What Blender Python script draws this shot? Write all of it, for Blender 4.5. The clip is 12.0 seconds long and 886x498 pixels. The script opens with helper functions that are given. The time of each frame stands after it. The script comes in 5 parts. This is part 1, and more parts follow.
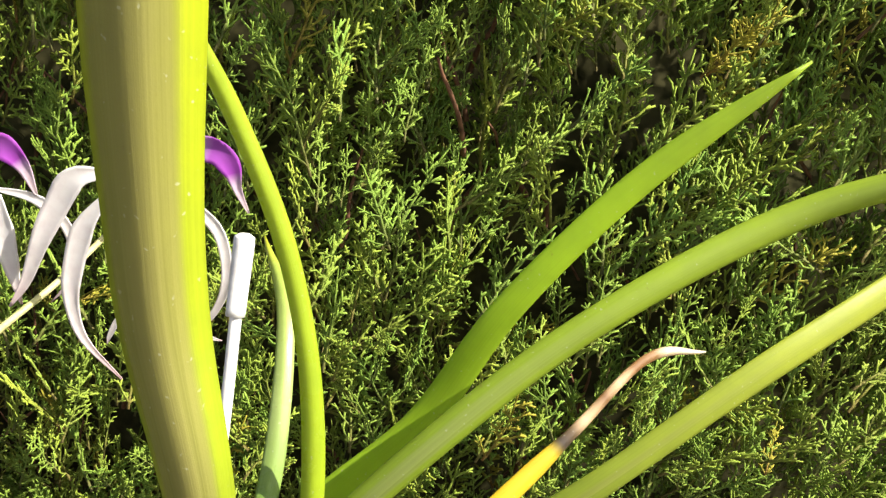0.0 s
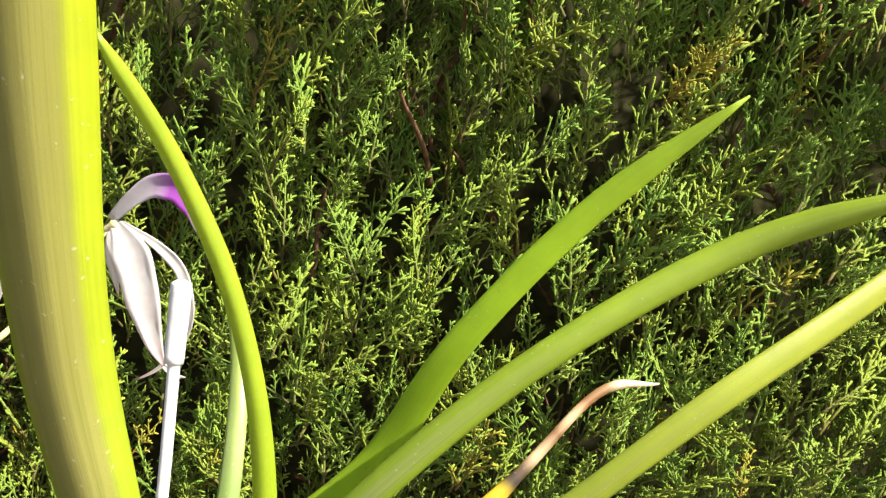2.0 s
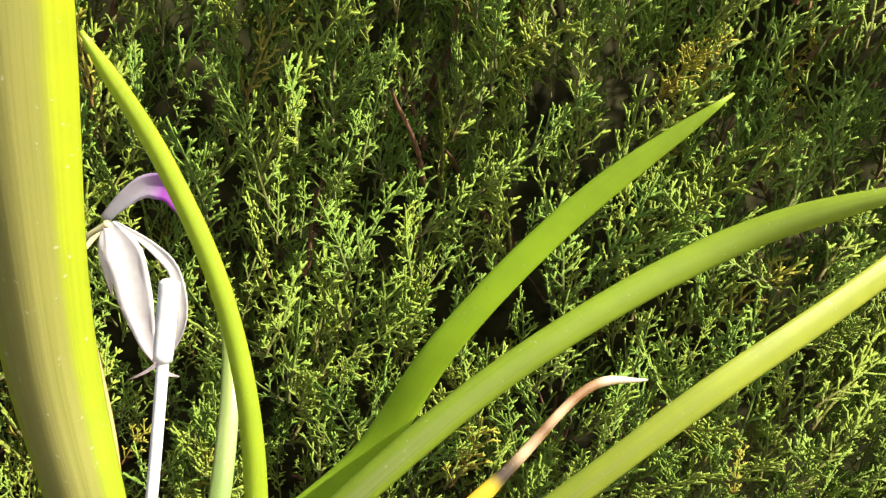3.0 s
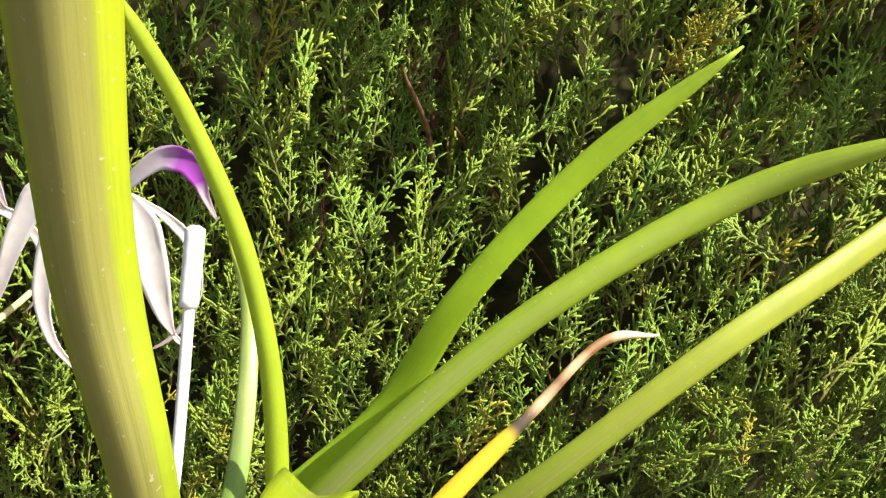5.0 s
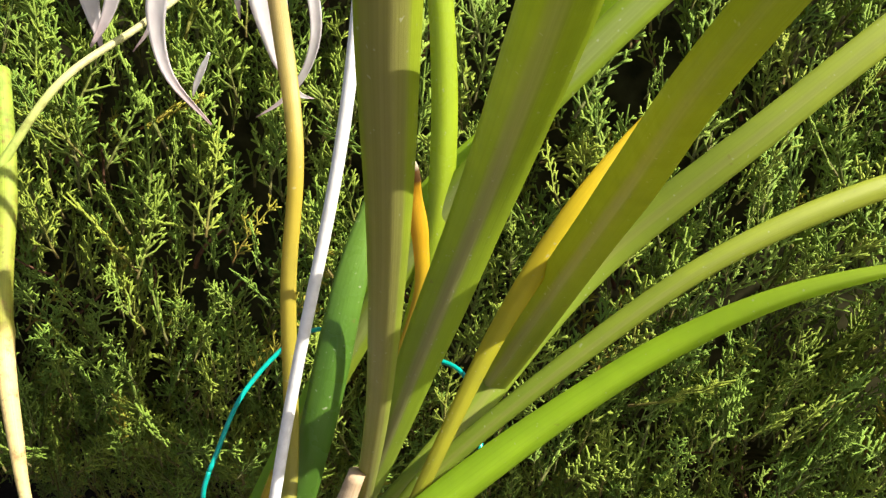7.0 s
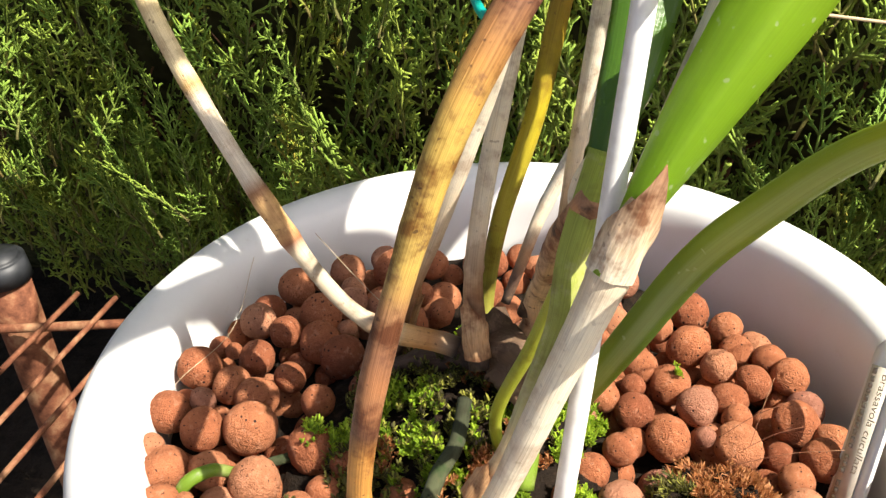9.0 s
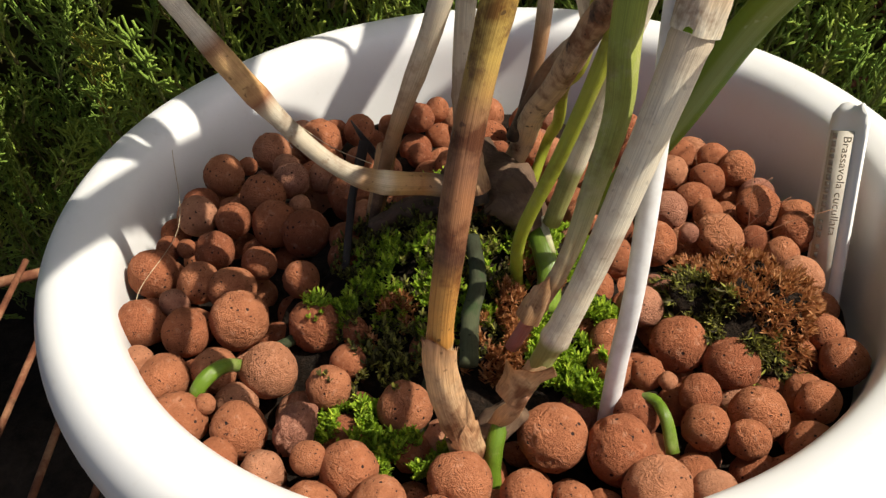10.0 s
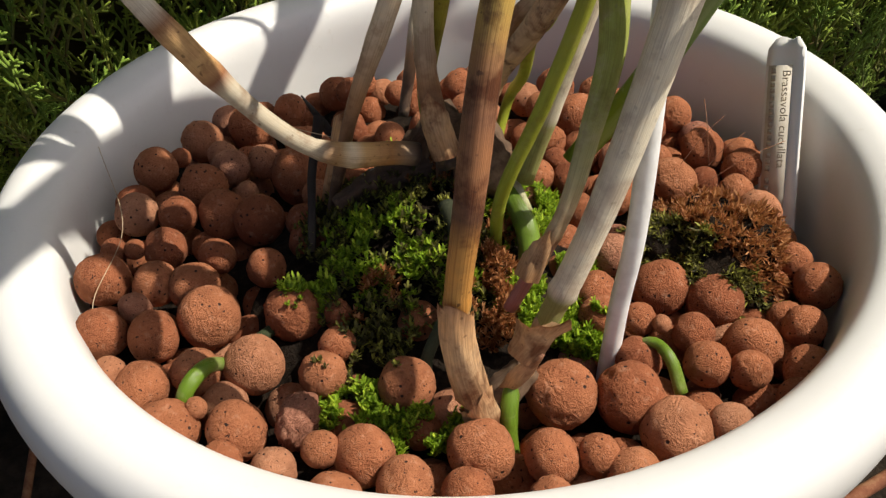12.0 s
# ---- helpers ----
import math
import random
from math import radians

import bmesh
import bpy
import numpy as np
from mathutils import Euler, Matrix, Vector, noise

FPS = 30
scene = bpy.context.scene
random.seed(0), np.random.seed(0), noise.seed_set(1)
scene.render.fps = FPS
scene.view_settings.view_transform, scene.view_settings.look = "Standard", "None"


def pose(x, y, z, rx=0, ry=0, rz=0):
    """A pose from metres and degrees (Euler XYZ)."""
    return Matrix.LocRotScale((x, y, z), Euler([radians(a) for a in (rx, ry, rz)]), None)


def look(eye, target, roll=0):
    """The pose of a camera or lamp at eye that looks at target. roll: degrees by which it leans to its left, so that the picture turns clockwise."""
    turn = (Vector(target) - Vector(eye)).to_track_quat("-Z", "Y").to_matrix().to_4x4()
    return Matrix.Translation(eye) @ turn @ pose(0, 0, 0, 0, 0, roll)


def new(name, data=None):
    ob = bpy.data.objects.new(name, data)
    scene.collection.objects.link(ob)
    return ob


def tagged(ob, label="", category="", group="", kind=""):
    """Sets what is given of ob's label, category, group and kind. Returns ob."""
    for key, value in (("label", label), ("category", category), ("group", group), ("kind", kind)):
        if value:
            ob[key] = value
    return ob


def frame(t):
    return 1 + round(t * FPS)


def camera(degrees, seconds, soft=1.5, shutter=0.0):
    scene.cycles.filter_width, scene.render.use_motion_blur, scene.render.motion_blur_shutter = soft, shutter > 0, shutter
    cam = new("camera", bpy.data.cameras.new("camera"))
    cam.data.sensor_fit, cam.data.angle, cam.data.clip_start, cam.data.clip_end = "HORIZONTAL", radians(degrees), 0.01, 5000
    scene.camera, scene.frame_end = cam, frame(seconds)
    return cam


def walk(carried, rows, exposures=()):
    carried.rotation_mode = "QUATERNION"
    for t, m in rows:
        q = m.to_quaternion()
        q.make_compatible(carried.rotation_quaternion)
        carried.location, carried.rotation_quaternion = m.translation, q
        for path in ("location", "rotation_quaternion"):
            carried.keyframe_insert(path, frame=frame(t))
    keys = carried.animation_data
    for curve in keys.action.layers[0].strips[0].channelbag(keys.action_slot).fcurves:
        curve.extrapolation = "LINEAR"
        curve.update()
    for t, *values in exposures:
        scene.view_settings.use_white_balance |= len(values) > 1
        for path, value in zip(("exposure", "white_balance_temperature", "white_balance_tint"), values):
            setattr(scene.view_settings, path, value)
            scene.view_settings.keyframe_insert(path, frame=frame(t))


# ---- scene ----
# ---- camera ----
cam = camera(52.04, 12.0, soft=1.35)
ROWS = [
    (0, pose(0.1437, -0.2686, 0.9070, 61.25, -7.96, 5.61)),
    (0.5, pose(0.1543, -0.2661, 0.9174, 61.88, -7.52, 5.72)),
    (1, pose(0.1547, -0.2633, 0.9173, 62.53, -7.82, 5.84)),
    (1.5, pose(0.1587, -0.2612, 0.9173, 62.50, -7.41, 5.18)),
    (2, pose(0.1654, -0.2619, 0.9188, 62.50, -7.16, 4.77)),
    (2.5, pose(0.1691, -0.2636, 0.9200, 62.49, -6.96, 4.59)),
    (4.5, pose(0.1729, -0.2702, 0.9207, 62.41, -6.80, 4.61)),
    (5, pose(0.1674, -0.2844, 0.9022, 62.69, -6.48, 4.49)),
    (5.5, pose(0.1481, -0.2908, 0.8725, 63.00, -6.03, 4.12)),
    (6, pose(0.1389, -0.2757, 0.8196, 62.59, -5.46, 4.58)),
    (6.5, pose(0.1413, -0.2962, 0.7796, 62.29, -4.62, 6.05)),
    (7, pose(0.1212, -0.3134, 0.7137, 62.25, -5.01, 6.61)),
    (7.2, pose(0.1074, -0.3188, 0.6853, 62.33, -5.01, 6.29)),
    (8.8, pose(0.0539, -0.2134, 0.4465, 57.24, 0.56, 14.29)),
    (9, pose(0.0388, -0.2045, 0.4312, 55.64, 2.44, 13.08)),
    (9.5, pose(0.0018, -0.2043, 0.4173, 51.79, 3.69, 1.68)),
    (10, pose(-0.0212, -0.2106, 0.4074, 49.64, 2.67, -4.35)),
    (10.5, pose(-0.0265, -0.2153, 0.4080, 48.55, 1.34, -7.29)),
    (11, pose(-0.0407, -0.2081, 0.4020, 48.53, 1.08, -11.30)),
    (11.5, pose(-0.0460, -0.2012, 0.3908, 48.70, 1.69, -12.91)),
    (12, pose(-0.0498, -0.2030, 0.3994, 48.42, 2.01, -14.68)),
]
EXPOSURES = [(0, 1.08), (5.0, 1.08), (6.0, 0.9), (7.2, 0.88), (8.8, 1.08), (9.2, 0.92), (9.6, 0.58), (10.0, 0.2), (10.5, -0.2), (11.4, -0.14), (12.0, 0.06)]
walk(cam, ROWS, EXPOSURES)

# ---- light ----
SUN = Vector((0.592, -0.13, 0.795)).normalized()
world = bpy.data.worlds.new("sky")
scene.world = world
world.use_nodes = True
wt = world.node_tree
sky = wt.nodes.new("ShaderNodeTexSky")
sky.sky_type, sky.sun_disc = 'NISHITA', False
sky.sun_elevation = math.asin(SUN.z)
sky.sun_rotation = math.atan2(SUN.x, SUN.y)
sky.air_density, sky.dust_density, sky.ozone_density = 0.7, 3.5, 0.3
wt.links.new(sky.outputs[0], wt.nodes["Background"].inputs[0])
wt.nodes["Background"].inputs[1].default_value = 0.088
lamp = bpy.data.lights.new("sun", 'SUN')
lamp.energy, lamp.angle, lamp.color = 5.3, radians(0.5), (1.0, 0.94, 0.83)
sun = new("sun", lamp)
sun.matrix_world = look(SUN * 3, (0, 0, 0))


# ---- materials ----
def shader(name, rough=0.6, spec=0.4):
    m = bpy.data.materials.new(name)
    m.use_nodes = True
    t = m.node_tree
    b = t.nodes["Principled BSDF"]
    b.inputs["Roughness"].default_value = rough
    b.inputs["Specular IOR Level"].default_value = spec
    return m, t, b


def node(t, kind, **sets):
    n = t.nodes.new(kind)
    for k, v in sets.items():
        if k in n.inputs:
            n.inputs[k].default_value = v
    return n


def noise_tex(t, scale, detail=4.0, rough=0.55, coords="Object"):
    n = node(t, "ShaderNodeTexNoise", Scale=scale, Detail=detail, Roughness=rough)
    c = t.nodes.new("ShaderNodeTexCoord")
    t.links.new(c.outputs[coords], n.inputs["Vector"])
    return n


def ramp(t, source, stops, smooth=False):
    r = t.nodes.new("ShaderNodeValToRGB")
    e = r.color_ramp.elements
    while len(e) < len(stops):
        e.new(0.5)
    for k, (p, col) in enumerate(stops):
        e[k].position, e[k].color = p, (*col, 1)
    if smooth:
        r.color_ramp.interpolation = 'EASE'
    t.links.new(source, r.inputs[0])
    return r.outputs[0]


def mixc(t, fac, a, b, mode='MIX'):
    n = t.nodes.new("ShaderNodeMix")
    n.data_type, n.blend_type = 'RGBA', mode
    if isinstance(fac, float):
        n.inputs[0].default_value = fac
    else:
        t.links.new(fac, n.inputs[0])
    for k, v in ((6, a), (7, b)):
        if isinstance(v, tuple):
            n.inputs[k].default_value = (*v, 1)
        else:
            t.links.new(v, n.inputs[k])
    return n.outputs[2]


def bump(t, b, height, strength, dist):
    n = node(t, "ShaderNodeBump", Strength=strength, Distance=dist)
    t.links.new(height, n.inputs["Height"])
    t.links.new(n.outputs[0], b.inputs["Normal"])
    return n


def attr(t, name):
    n = t.nodes.new("ShaderNodeAttribute")
    n.attribute_name = name
    return n.outputs["Fac"]


def lengthwise(t, across, along, detail=3.0):
    """Noise drawn out along a leaf or stem."""
    c = t.nodes.new("ShaderNodeCombineXYZ")
    for slot, name, many in ((0, "across", across), (1, "along", along)):
        k = t.nodes.new("ShaderNodeMath")
        k.operation = 'MULTIPLY'
        k.inputs[1].default_value = many
        t.links.new(attr(t, name), k.inputs[0])
        t.links.new(k.outputs[0], c.inputs[slot])
    f = node(t, "ShaderNodeTexNoise", Scale=1.0, Detail=detail)
    t.links.new(c.outputs[0], f.inputs["Vector"])
    return f.outputs[0]


def leaf_material(name, stops, under=None, glow=(0.55, 0.62, 0.03), thin=0.38, rough=0.38, band=(0.2, 0.8), keep=0.25):
    """Fleshy leaf: colour along its length, veins, specks, a dull band on its keel or over a shaded side, and light
    that comes through.
    """
    m, t, b = shader(name, rough, 0.45)
    col = ramp(t, attr(t, "along"), stops)
    n = noise_tex(t, 70.0, 4.0)
    fine = noise_tex(t, 900.0, 2.0)
    vein = lengthwise(t, 34.0, 2.5)
    col = mixc(t, 0.4, col, ramp(t, n.outputs[0], [(0.3, (0.62, 0.66, 0.5)), (0.7, (1.05, 1.05, 0.9))]), 'MULTIPLY')
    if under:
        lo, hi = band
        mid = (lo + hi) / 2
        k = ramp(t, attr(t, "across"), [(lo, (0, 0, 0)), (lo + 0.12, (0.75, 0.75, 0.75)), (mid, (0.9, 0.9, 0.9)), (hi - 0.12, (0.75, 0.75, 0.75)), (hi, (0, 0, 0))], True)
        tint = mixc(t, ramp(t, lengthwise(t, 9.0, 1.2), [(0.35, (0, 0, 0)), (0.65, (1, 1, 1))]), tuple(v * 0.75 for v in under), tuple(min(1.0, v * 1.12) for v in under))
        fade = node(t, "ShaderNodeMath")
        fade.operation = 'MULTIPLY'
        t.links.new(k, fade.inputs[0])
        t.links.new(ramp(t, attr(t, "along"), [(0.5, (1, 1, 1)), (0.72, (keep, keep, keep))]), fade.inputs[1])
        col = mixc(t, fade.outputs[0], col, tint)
    col = mixc(t, 0.4, col, ramp(t, vein, [(0.3, (0.7, 0.74, 0.6)), (0.6, (1.08, 1.08, 1.0))]), 'MULTIPLY')
    specks = ramp(t, noise_tex(t, 420.0, 1.0).outputs[0], [(0.72, (0, 0, 0)), (0.77, (0.5, 0.5, 0.5))])
    col = mixc(t, specks, col, (0.6, 0.62, 0.4))
    scars = ramp(t, noise_tex(t, 140.0, 3.0).outputs[0], [(0.25, (0.5, 0.5, 0.5)), (0.29, (0, 0, 0))])
    col = mixc(t, scars, col, (0.22, 0.16, 0.05))
    t.links.new(col, b.inputs["Base Color"])
    t.links.new(ramp(t, n.outputs[0], [(0.3, (rough + 0.14,) * 3), (0.7, (rough - 0.04,) * 3)]), b.inputs["Roughness"])
    bump(t, b, mixc(t, 0.35, vein, fine.outputs[0]), 0.3, 0.0008)
    tr = t.nodes.new("ShaderNodeBsdfTranslucent")
    t.links.new(mixc(t, 0.7, col, glow), tr.inputs[0])
    mx = t.nodes.new("ShaderNodeMixShader")
    mx.inputs[0].default_value = thin
    t.links.new(b.outputs[0], mx.inputs[1])
    t.links.new(tr.outputs[0], mx.inputs[2])
    t.links.new(mx.outputs[0], t.nodes["Material Output"].inputs[0])
    return m


GREEN = (0.19, 0.36, 0.025)
LIME = (0.31, 0.48, 0.03)
OLIVE = (0.25, 0.32, 0.035)
GOLD = (0.75, 0.46, 0.015)
DRY = (0.50, 0.34, 0.19)
leaf_lime = leaf_material("leaf_lime", [(0.0, GREEN), (0.3, (0.37, 0.56, 0.03)), (0.8, (0.44, 0.62, 0.035)), (1.0, (0.40, 0.52, 0.05))], None, (0.66, 0.86, 0.02), 0.5)
leaf_olive = leaf_material("leaf_olive", [(0.0, OLIVE), (0.5, (0.30, 0.42, 0.035)), (1.0, (0.36, 0.48, 0.04))], (0.30, 0.35, 0.11))
leaf_bright = leaf_material("leaf_bright", [(0.0, (0.24, 0.33, 0.03)), (0.4, (0.38, 0.5, 0.03)), (1.0, (0.44, 0.56, 0.05))], None, (0.6, 0.7, 0.03), 0.4, 0.24)
leaf_near = leaf_material("leaf_keeled", [(0.0, (0.34, 0.36, 0.10)), (0.3, (0.30, 0.42, 0.03)), (1.0, (0.40, 0.5, 0.02))], (0.34, 0.30, 0.15), (0.6, 0.66, 0.02), 0.34, 0.36, (0.3, 0.7))
# the wide dull band paints the side turned from the sun
leaf_broad_shaded = leaf_material("leaf_broad_shaded", [(0.0, (0.34, 0.36, 0.10)), (0.3, (0.33, 0.43, 0.03)), (1.0, (0.46, 0.52, 0.02))], (0.27, 0.235, 0.085), (0.66, 0.68, 0.02), 0.32, 0.36, (0.0, 0.86), 1.0)
leaf_gold_tip = leaf_material("leaf_gold_tip", [(0.0, OLIVE), (0.84, (0.27, 0.38, 0.02)), (0.92, (0.45, 0.48, 0.015)), (0.97, GOLD), (0.985, (0.75, 0.42, 0.015)), (0.995, (0.3, 0.12, 0.03))], (0.32, 0.31, 0.15), (0.7, 0.66, 0.02), 0.34, 0.38, (0.34, 0.68))
leaf_yellow_green = leaf_material("leaf_yellow_green", [(0.0, OLIVE), (0.3, (0.28, 0.38, 0.04)), (1.0, (0.46, 0.48, 0.06))], (0.34, 0.37, 0.08), band=(0.32, 0.7))
leaf_dying = leaf_material("leaf_dying", [(0.0, (0.26, 0.28, 0.03)), (0.3, (0.42, 0.40, 0.02)), (0.48, (0.82, 0.60, 0.015)), (0.635, (0.7, 0.5, 0.03)), (0.65, (0.05, 0.04, 0.04)), (0.67, (0.12, 0.08, 0.05)), (0.69, (0.72, 0.52, 0.34)), (0.73, (0.2, 0.1, 0.045)), (0.76, (0.7, 0.5, 0.32)), (0.8, (0.25, 0.12, 0.05)), (0.85, (0.3, 0.17, 0.08)), (0.88, (0.75, 0.62, 0.46)), (1.0, (0.8, 0.72, 0.6))], None, (0.8, 0.6, 0.05), 0.3, 0.55)
leaf_stub = leaf_material("leaf_cut", [(0.0, (0.4, 0.36, 0.03)), (0.5, GOLD), (0.82, (0.78, 0.42, 0.02)), (0.86, (0.07, 0.035, 0.02)), (0.93, (0.18, 0.1, 0.05)), (0.96, (0.8, 0.7, 0.6))], None, (0.8, 0.5, 0.02), 0.35, 0.5)
# shadow on the lower part and glare above are put into the colour
leaf_half_lit = leaf_material("leaf_shade_to_lit", [(0.0, (0.07, 0.15, 0.02)), (0.5, (0.10, 0.22, 0.03)), (0.68, (0.18, 0.32, 0.05)), (0.78, (0.40, 0.5, 0.18)), (0.93, (0.42, 0.52, 0.1)), (1.0, (0.5, 0.48, 0.03))], None, (0.5, 0.6, 0.08), 0.3, 0.24)
leaf_straw = leaf_material("leaf_straw", [(0.0, (0.26, 0.26, 0.04)), (0.45, (0.55, 0.42, 0.05)), (0.7, (0.62, 0.48, 0.2)), (1.0, (0.55, 0.38, 0.2))], None, (0.75, 0.6, 0.1), 0.3)
leaf_curved = leaf_material("leaf_curved", [(0.0, (0.09, 0.17, 0.03)), (0.5, (0.16, 0.26, 0.03)), (0.64, (0.42, 0.42, 0.02)), (0.73, (0.8, 0.5, 0.015)), (0.77, (0.75, 0.3, 0.015)), (0.79, (0.12, 0.045, 0.02)), (0.83, (0.5, 0.3, 0.2)), (1.0, (0.4, 0.2, 0.12))], (0.3, 0.36, 0.16), (0.6, 0.6, 0.02))


def cane_material(name, stops, fleck=(0.25, 0.12, 0.05), amount=0.5, rough=0.6, streak=0.5, patch=0.4):
    """Dry or green stem: colour along it, lengthwise fibres and flecks."""
    m, t, b = shader(name, rough, 0.3)
    col = ramp(t, attr(t, "along"), stops)
    n = noise_tex(t, 160.0, 5.0, 0.65)
    c = t.nodes.new("ShaderNodeCombineXYZ")
    k = node(t, "ShaderNodeMath")
    k.operation = 'MULTIPLY'
    k.inputs[1].default_value = 40.0
    t.links.new(attr(t, "across"), k.inputs[0])
    k2 = node(t, "ShaderNodeMath")
    k2.operation = 'MULTIPLY'
    k2.inputs[1].default_value = 5.0
    t.links.new(attr(t, "along"), k2.inputs[0])
    t.links.new(k.outputs[0], c.inputs[0])
    t.links.new(k2.outputs[0], c.inputs[1])
    fib = node(t, "ShaderNodeTexNoise", Scale=1.0, Detail=3.0)
    t.links.new(c.outputs[0], fib.inputs["Vector"])
    col = mixc(t, streak, col, ramp(t, fib.outputs[0], [(0.35, (0.6, 0.55, 0.5)), (0.6, (1, 1, 1))]), 'MULTIPLY')
    f = node(t, "ShaderNodeMath")
    f.operation = 'MULTIPLY'
    f.inputs[1].default_value = amount
    t.links.new(ramp(t, n.outputs[0], [(0.55, (0, 0, 0)), (0.68, (1, 1, 1))]), f.inputs[0])
    col = mixc(t, f.outputs[0], col, fleck)
    big = noise_tex(t, 95.0, 4.0, 0.65)
    col = mixc(t, patch, col, ramp(t, big.outputs[0], [(0.36, (0.34, 0.2, 0.14)), (0.49, (1.0, 1.0, 1.0)), (0.64, (1.25, 1.18, 1.05))]), 'MULTIPLY')
    dots = ramp(t, noise_tex(t, 520.0, 1.0).outputs[0], [(0.7, (0, 0, 0)), (0.75, (amount, amount, amount))])
    col = mixc(t, dots, col, tuple(v * 0.4 for v in fleck))
    t.links.new(col, b.inputs["Base Color"])
    bump(t, b, fib.outputs[0], 0.35, 0.0006)
    return m


cane_brown = cane_material("cane_brown", [(0.0, (0.42, 0.24, 0.13)), (0.1, (0.56, 0.36, 0.2)), (0.24, (0.66, 0.48, 0.28)), (0.25, (0.5, 0.25, 0.06)), (0.34, (0.48, 0.23, 0.055)), (0.38, (0.14, 0.06, 0.03)), (0.42, (0.34, 0.155, 0.07)), (0.5, (0.25, 0.115, 0.06)), (0.56, (0.32, 0.165, 0.075)), (0.62, (0.56, 0.38, 0.10)), (0.78, (0.56, 0.38, 0.09)), (0.86, (0.4, 0.2, 0.06)), (0.93, (0.2, 0.09, 0.05)), (1.0, (0.17, 0.07, 0.04))], (0.12, 0.045, 0.03), 0.7, 0.6, 0.8, patch=0.9)
cane_white = cane_material("cane_white", [(0.0, (0.30, 0.31, 0.1)), (0.11, (0.34, 0.33, 0.12)), (0.13, (0.78, 0.7, 0.54)), (0.7, (0.74, 0.67, 0.52)), (0.85, (0.66, 0.52, 0.36)), (1.0, (0.5, 0.36, 0.22))], (0.5, 0.36, 0.22), 0.3)
cane_left = cane_material("cane_left", [(0.0, (0.05, 0.04, 0.04)), (0.02, (0.3, 0.2, 0.12)), (0.04, (0.5, 0.24, 0.08)), (0.075, (0.62, 0.38, 0.16)), (0.092, (0.8, 0.68, 0.46)), (0.108, (0.45, 0.26, 0.1)), (0.122, (0.34, 0.22, 0.13)), (0.13, (0.5, 0.42, 0.3)), (0.204, (0.54, 0.47, 0.35)), (0.211, (0.26, 0.11, 0.05)), (0.219, (0.6, 0.36, 0.15)), (0.235, (0.64, 0.4, 0.17)), (0.242, (0.28, 0.14, 0.07)), (0.25, (0.62, 0.55, 0.43)), (0.292, (0.7, 0.62, 0.48)), (0.3, (0.45, 0.28, 0.1)), (0.31, (0.76, 0.64, 0.38)), (0.42, (0.7, 0.54, 0.22)), (0.6, (0.72, 0.56, 0.24)), (0.64, (0.25, 0.25, 0.03)), (1.0, (0.28, 0.42, 0.05))], (0.24, 0.11, 0.04), 0.6, patch=0.4)
cane_green = cane_material("cane_green", [(0.0, (0.30, 0.34, 0.03)), (0.5, (0.36, 0.4, 0.04)), (1.0, (0.42, 0.42, 0.06))], (0.45, 0.42, 0.12), 0.3, 0.42, 0.3)
cane_pink = cane_material("cane_pink", [(0.0, (0.42, 0.16, 0.14)), (0.13, (0.46, 0.2, 0.16)), (0.15, (0.3, 0.16, 0.08)), (0.18, (0.6, 0.46, 0.28)), (0.3, (0.5, 0.47, 0.26)), (0.5, (0.34, 0.37, 0.10)), (1.0, (0.3, 0.36, 0.05))], (0.55, 0.48, 0.34), 0.3)
cane_spotted = cane_material("cane_spotted", [(0.0, (0.4, 0.25, 0.14)), (0.3, (0.58, 0.42, 0.26)), (0.7, (0.5, 0.33, 0.2)), (1.0, (0.42, 0.22, 0.12))], (0.08, 0.045, 0.035), 0.9, patch=0.9)
cane_pale = cane_material("cane_pale", [(0.0, (0.04, 0.03, 0.025)), (0.12, (0.14, 0.08, 0.05)), (0.24, (0.4, 0.22, 0.11)), (0.36, (0.68, 0.56, 0.4)), (0.5, (0.78, 0.7, 0.55)), (1.0, (0.78, 0.72, 0.58))], (0.36, 0.22, 0.12), 0.45, patch=0.45)
cane_gold = cane_material("cane_gold", [(0.0, (0.2, 0.22, 0.05)), (0.3, (0.3, 0.28, 0.04)), (0.6, (0.45, 0.36, 0.02)), (0.8, (0.3, 0.17, 0.02)), (1.0, (0.62, 0.45, 0.02))], (0.2, 0.1, 0.02), 0.4, 0.5)
papery = cane_material("papery_sheath", [(0.0, (0.36, 0.2, 0.1)), (0.5, (0.55, 0.36, 0.2)), (0.85, (0.5, 0.28, 0.14)), (1.0, (0.3, 0.14, 0.08))], (0.2, 0.08, 0.04), 0.5, 0.6, 0.7, patch=0.9)
root_green = cane_material("root_green", [(0.0, (0.10, 0.17, 0.014)), (0.6, (0.12, 0.2, 0.018)), (1.0, (0.15, 0.23, 0.03))], (0.3, 0.3, 0.15), 0.4, 0.3, 0.3)
papery_pale = cane_material("papery_pale", [(0.0, (0.74, 0.67, 0.52)), (0.35, (0.68, 0.54, 0.38)), (0.7, (0.52, 0.33, 0.19)), (1.0, (0.3, 0.14, 0.08))], (0.3, 0.13, 0.07), 0.5, 0.6, 0.7, patch=0.9)
root_grey = cane_material("root_grey", [(0.0, (0.035, 0.04, 0.02)), (1.0, (0.075, 0.085, 0.04))], (0.02, 0.045, 0.01), 0.8, 0.9)
root_skin = cane_material("root_skin", [(0.0, (0.7, 0.66, 0.5)), (0.5, (0.75, 0.7, 0.56)), (1.0, (0.4, 0.42, 0.2))], (0.3, 0.3, 0.1), 0.5, 0.7)
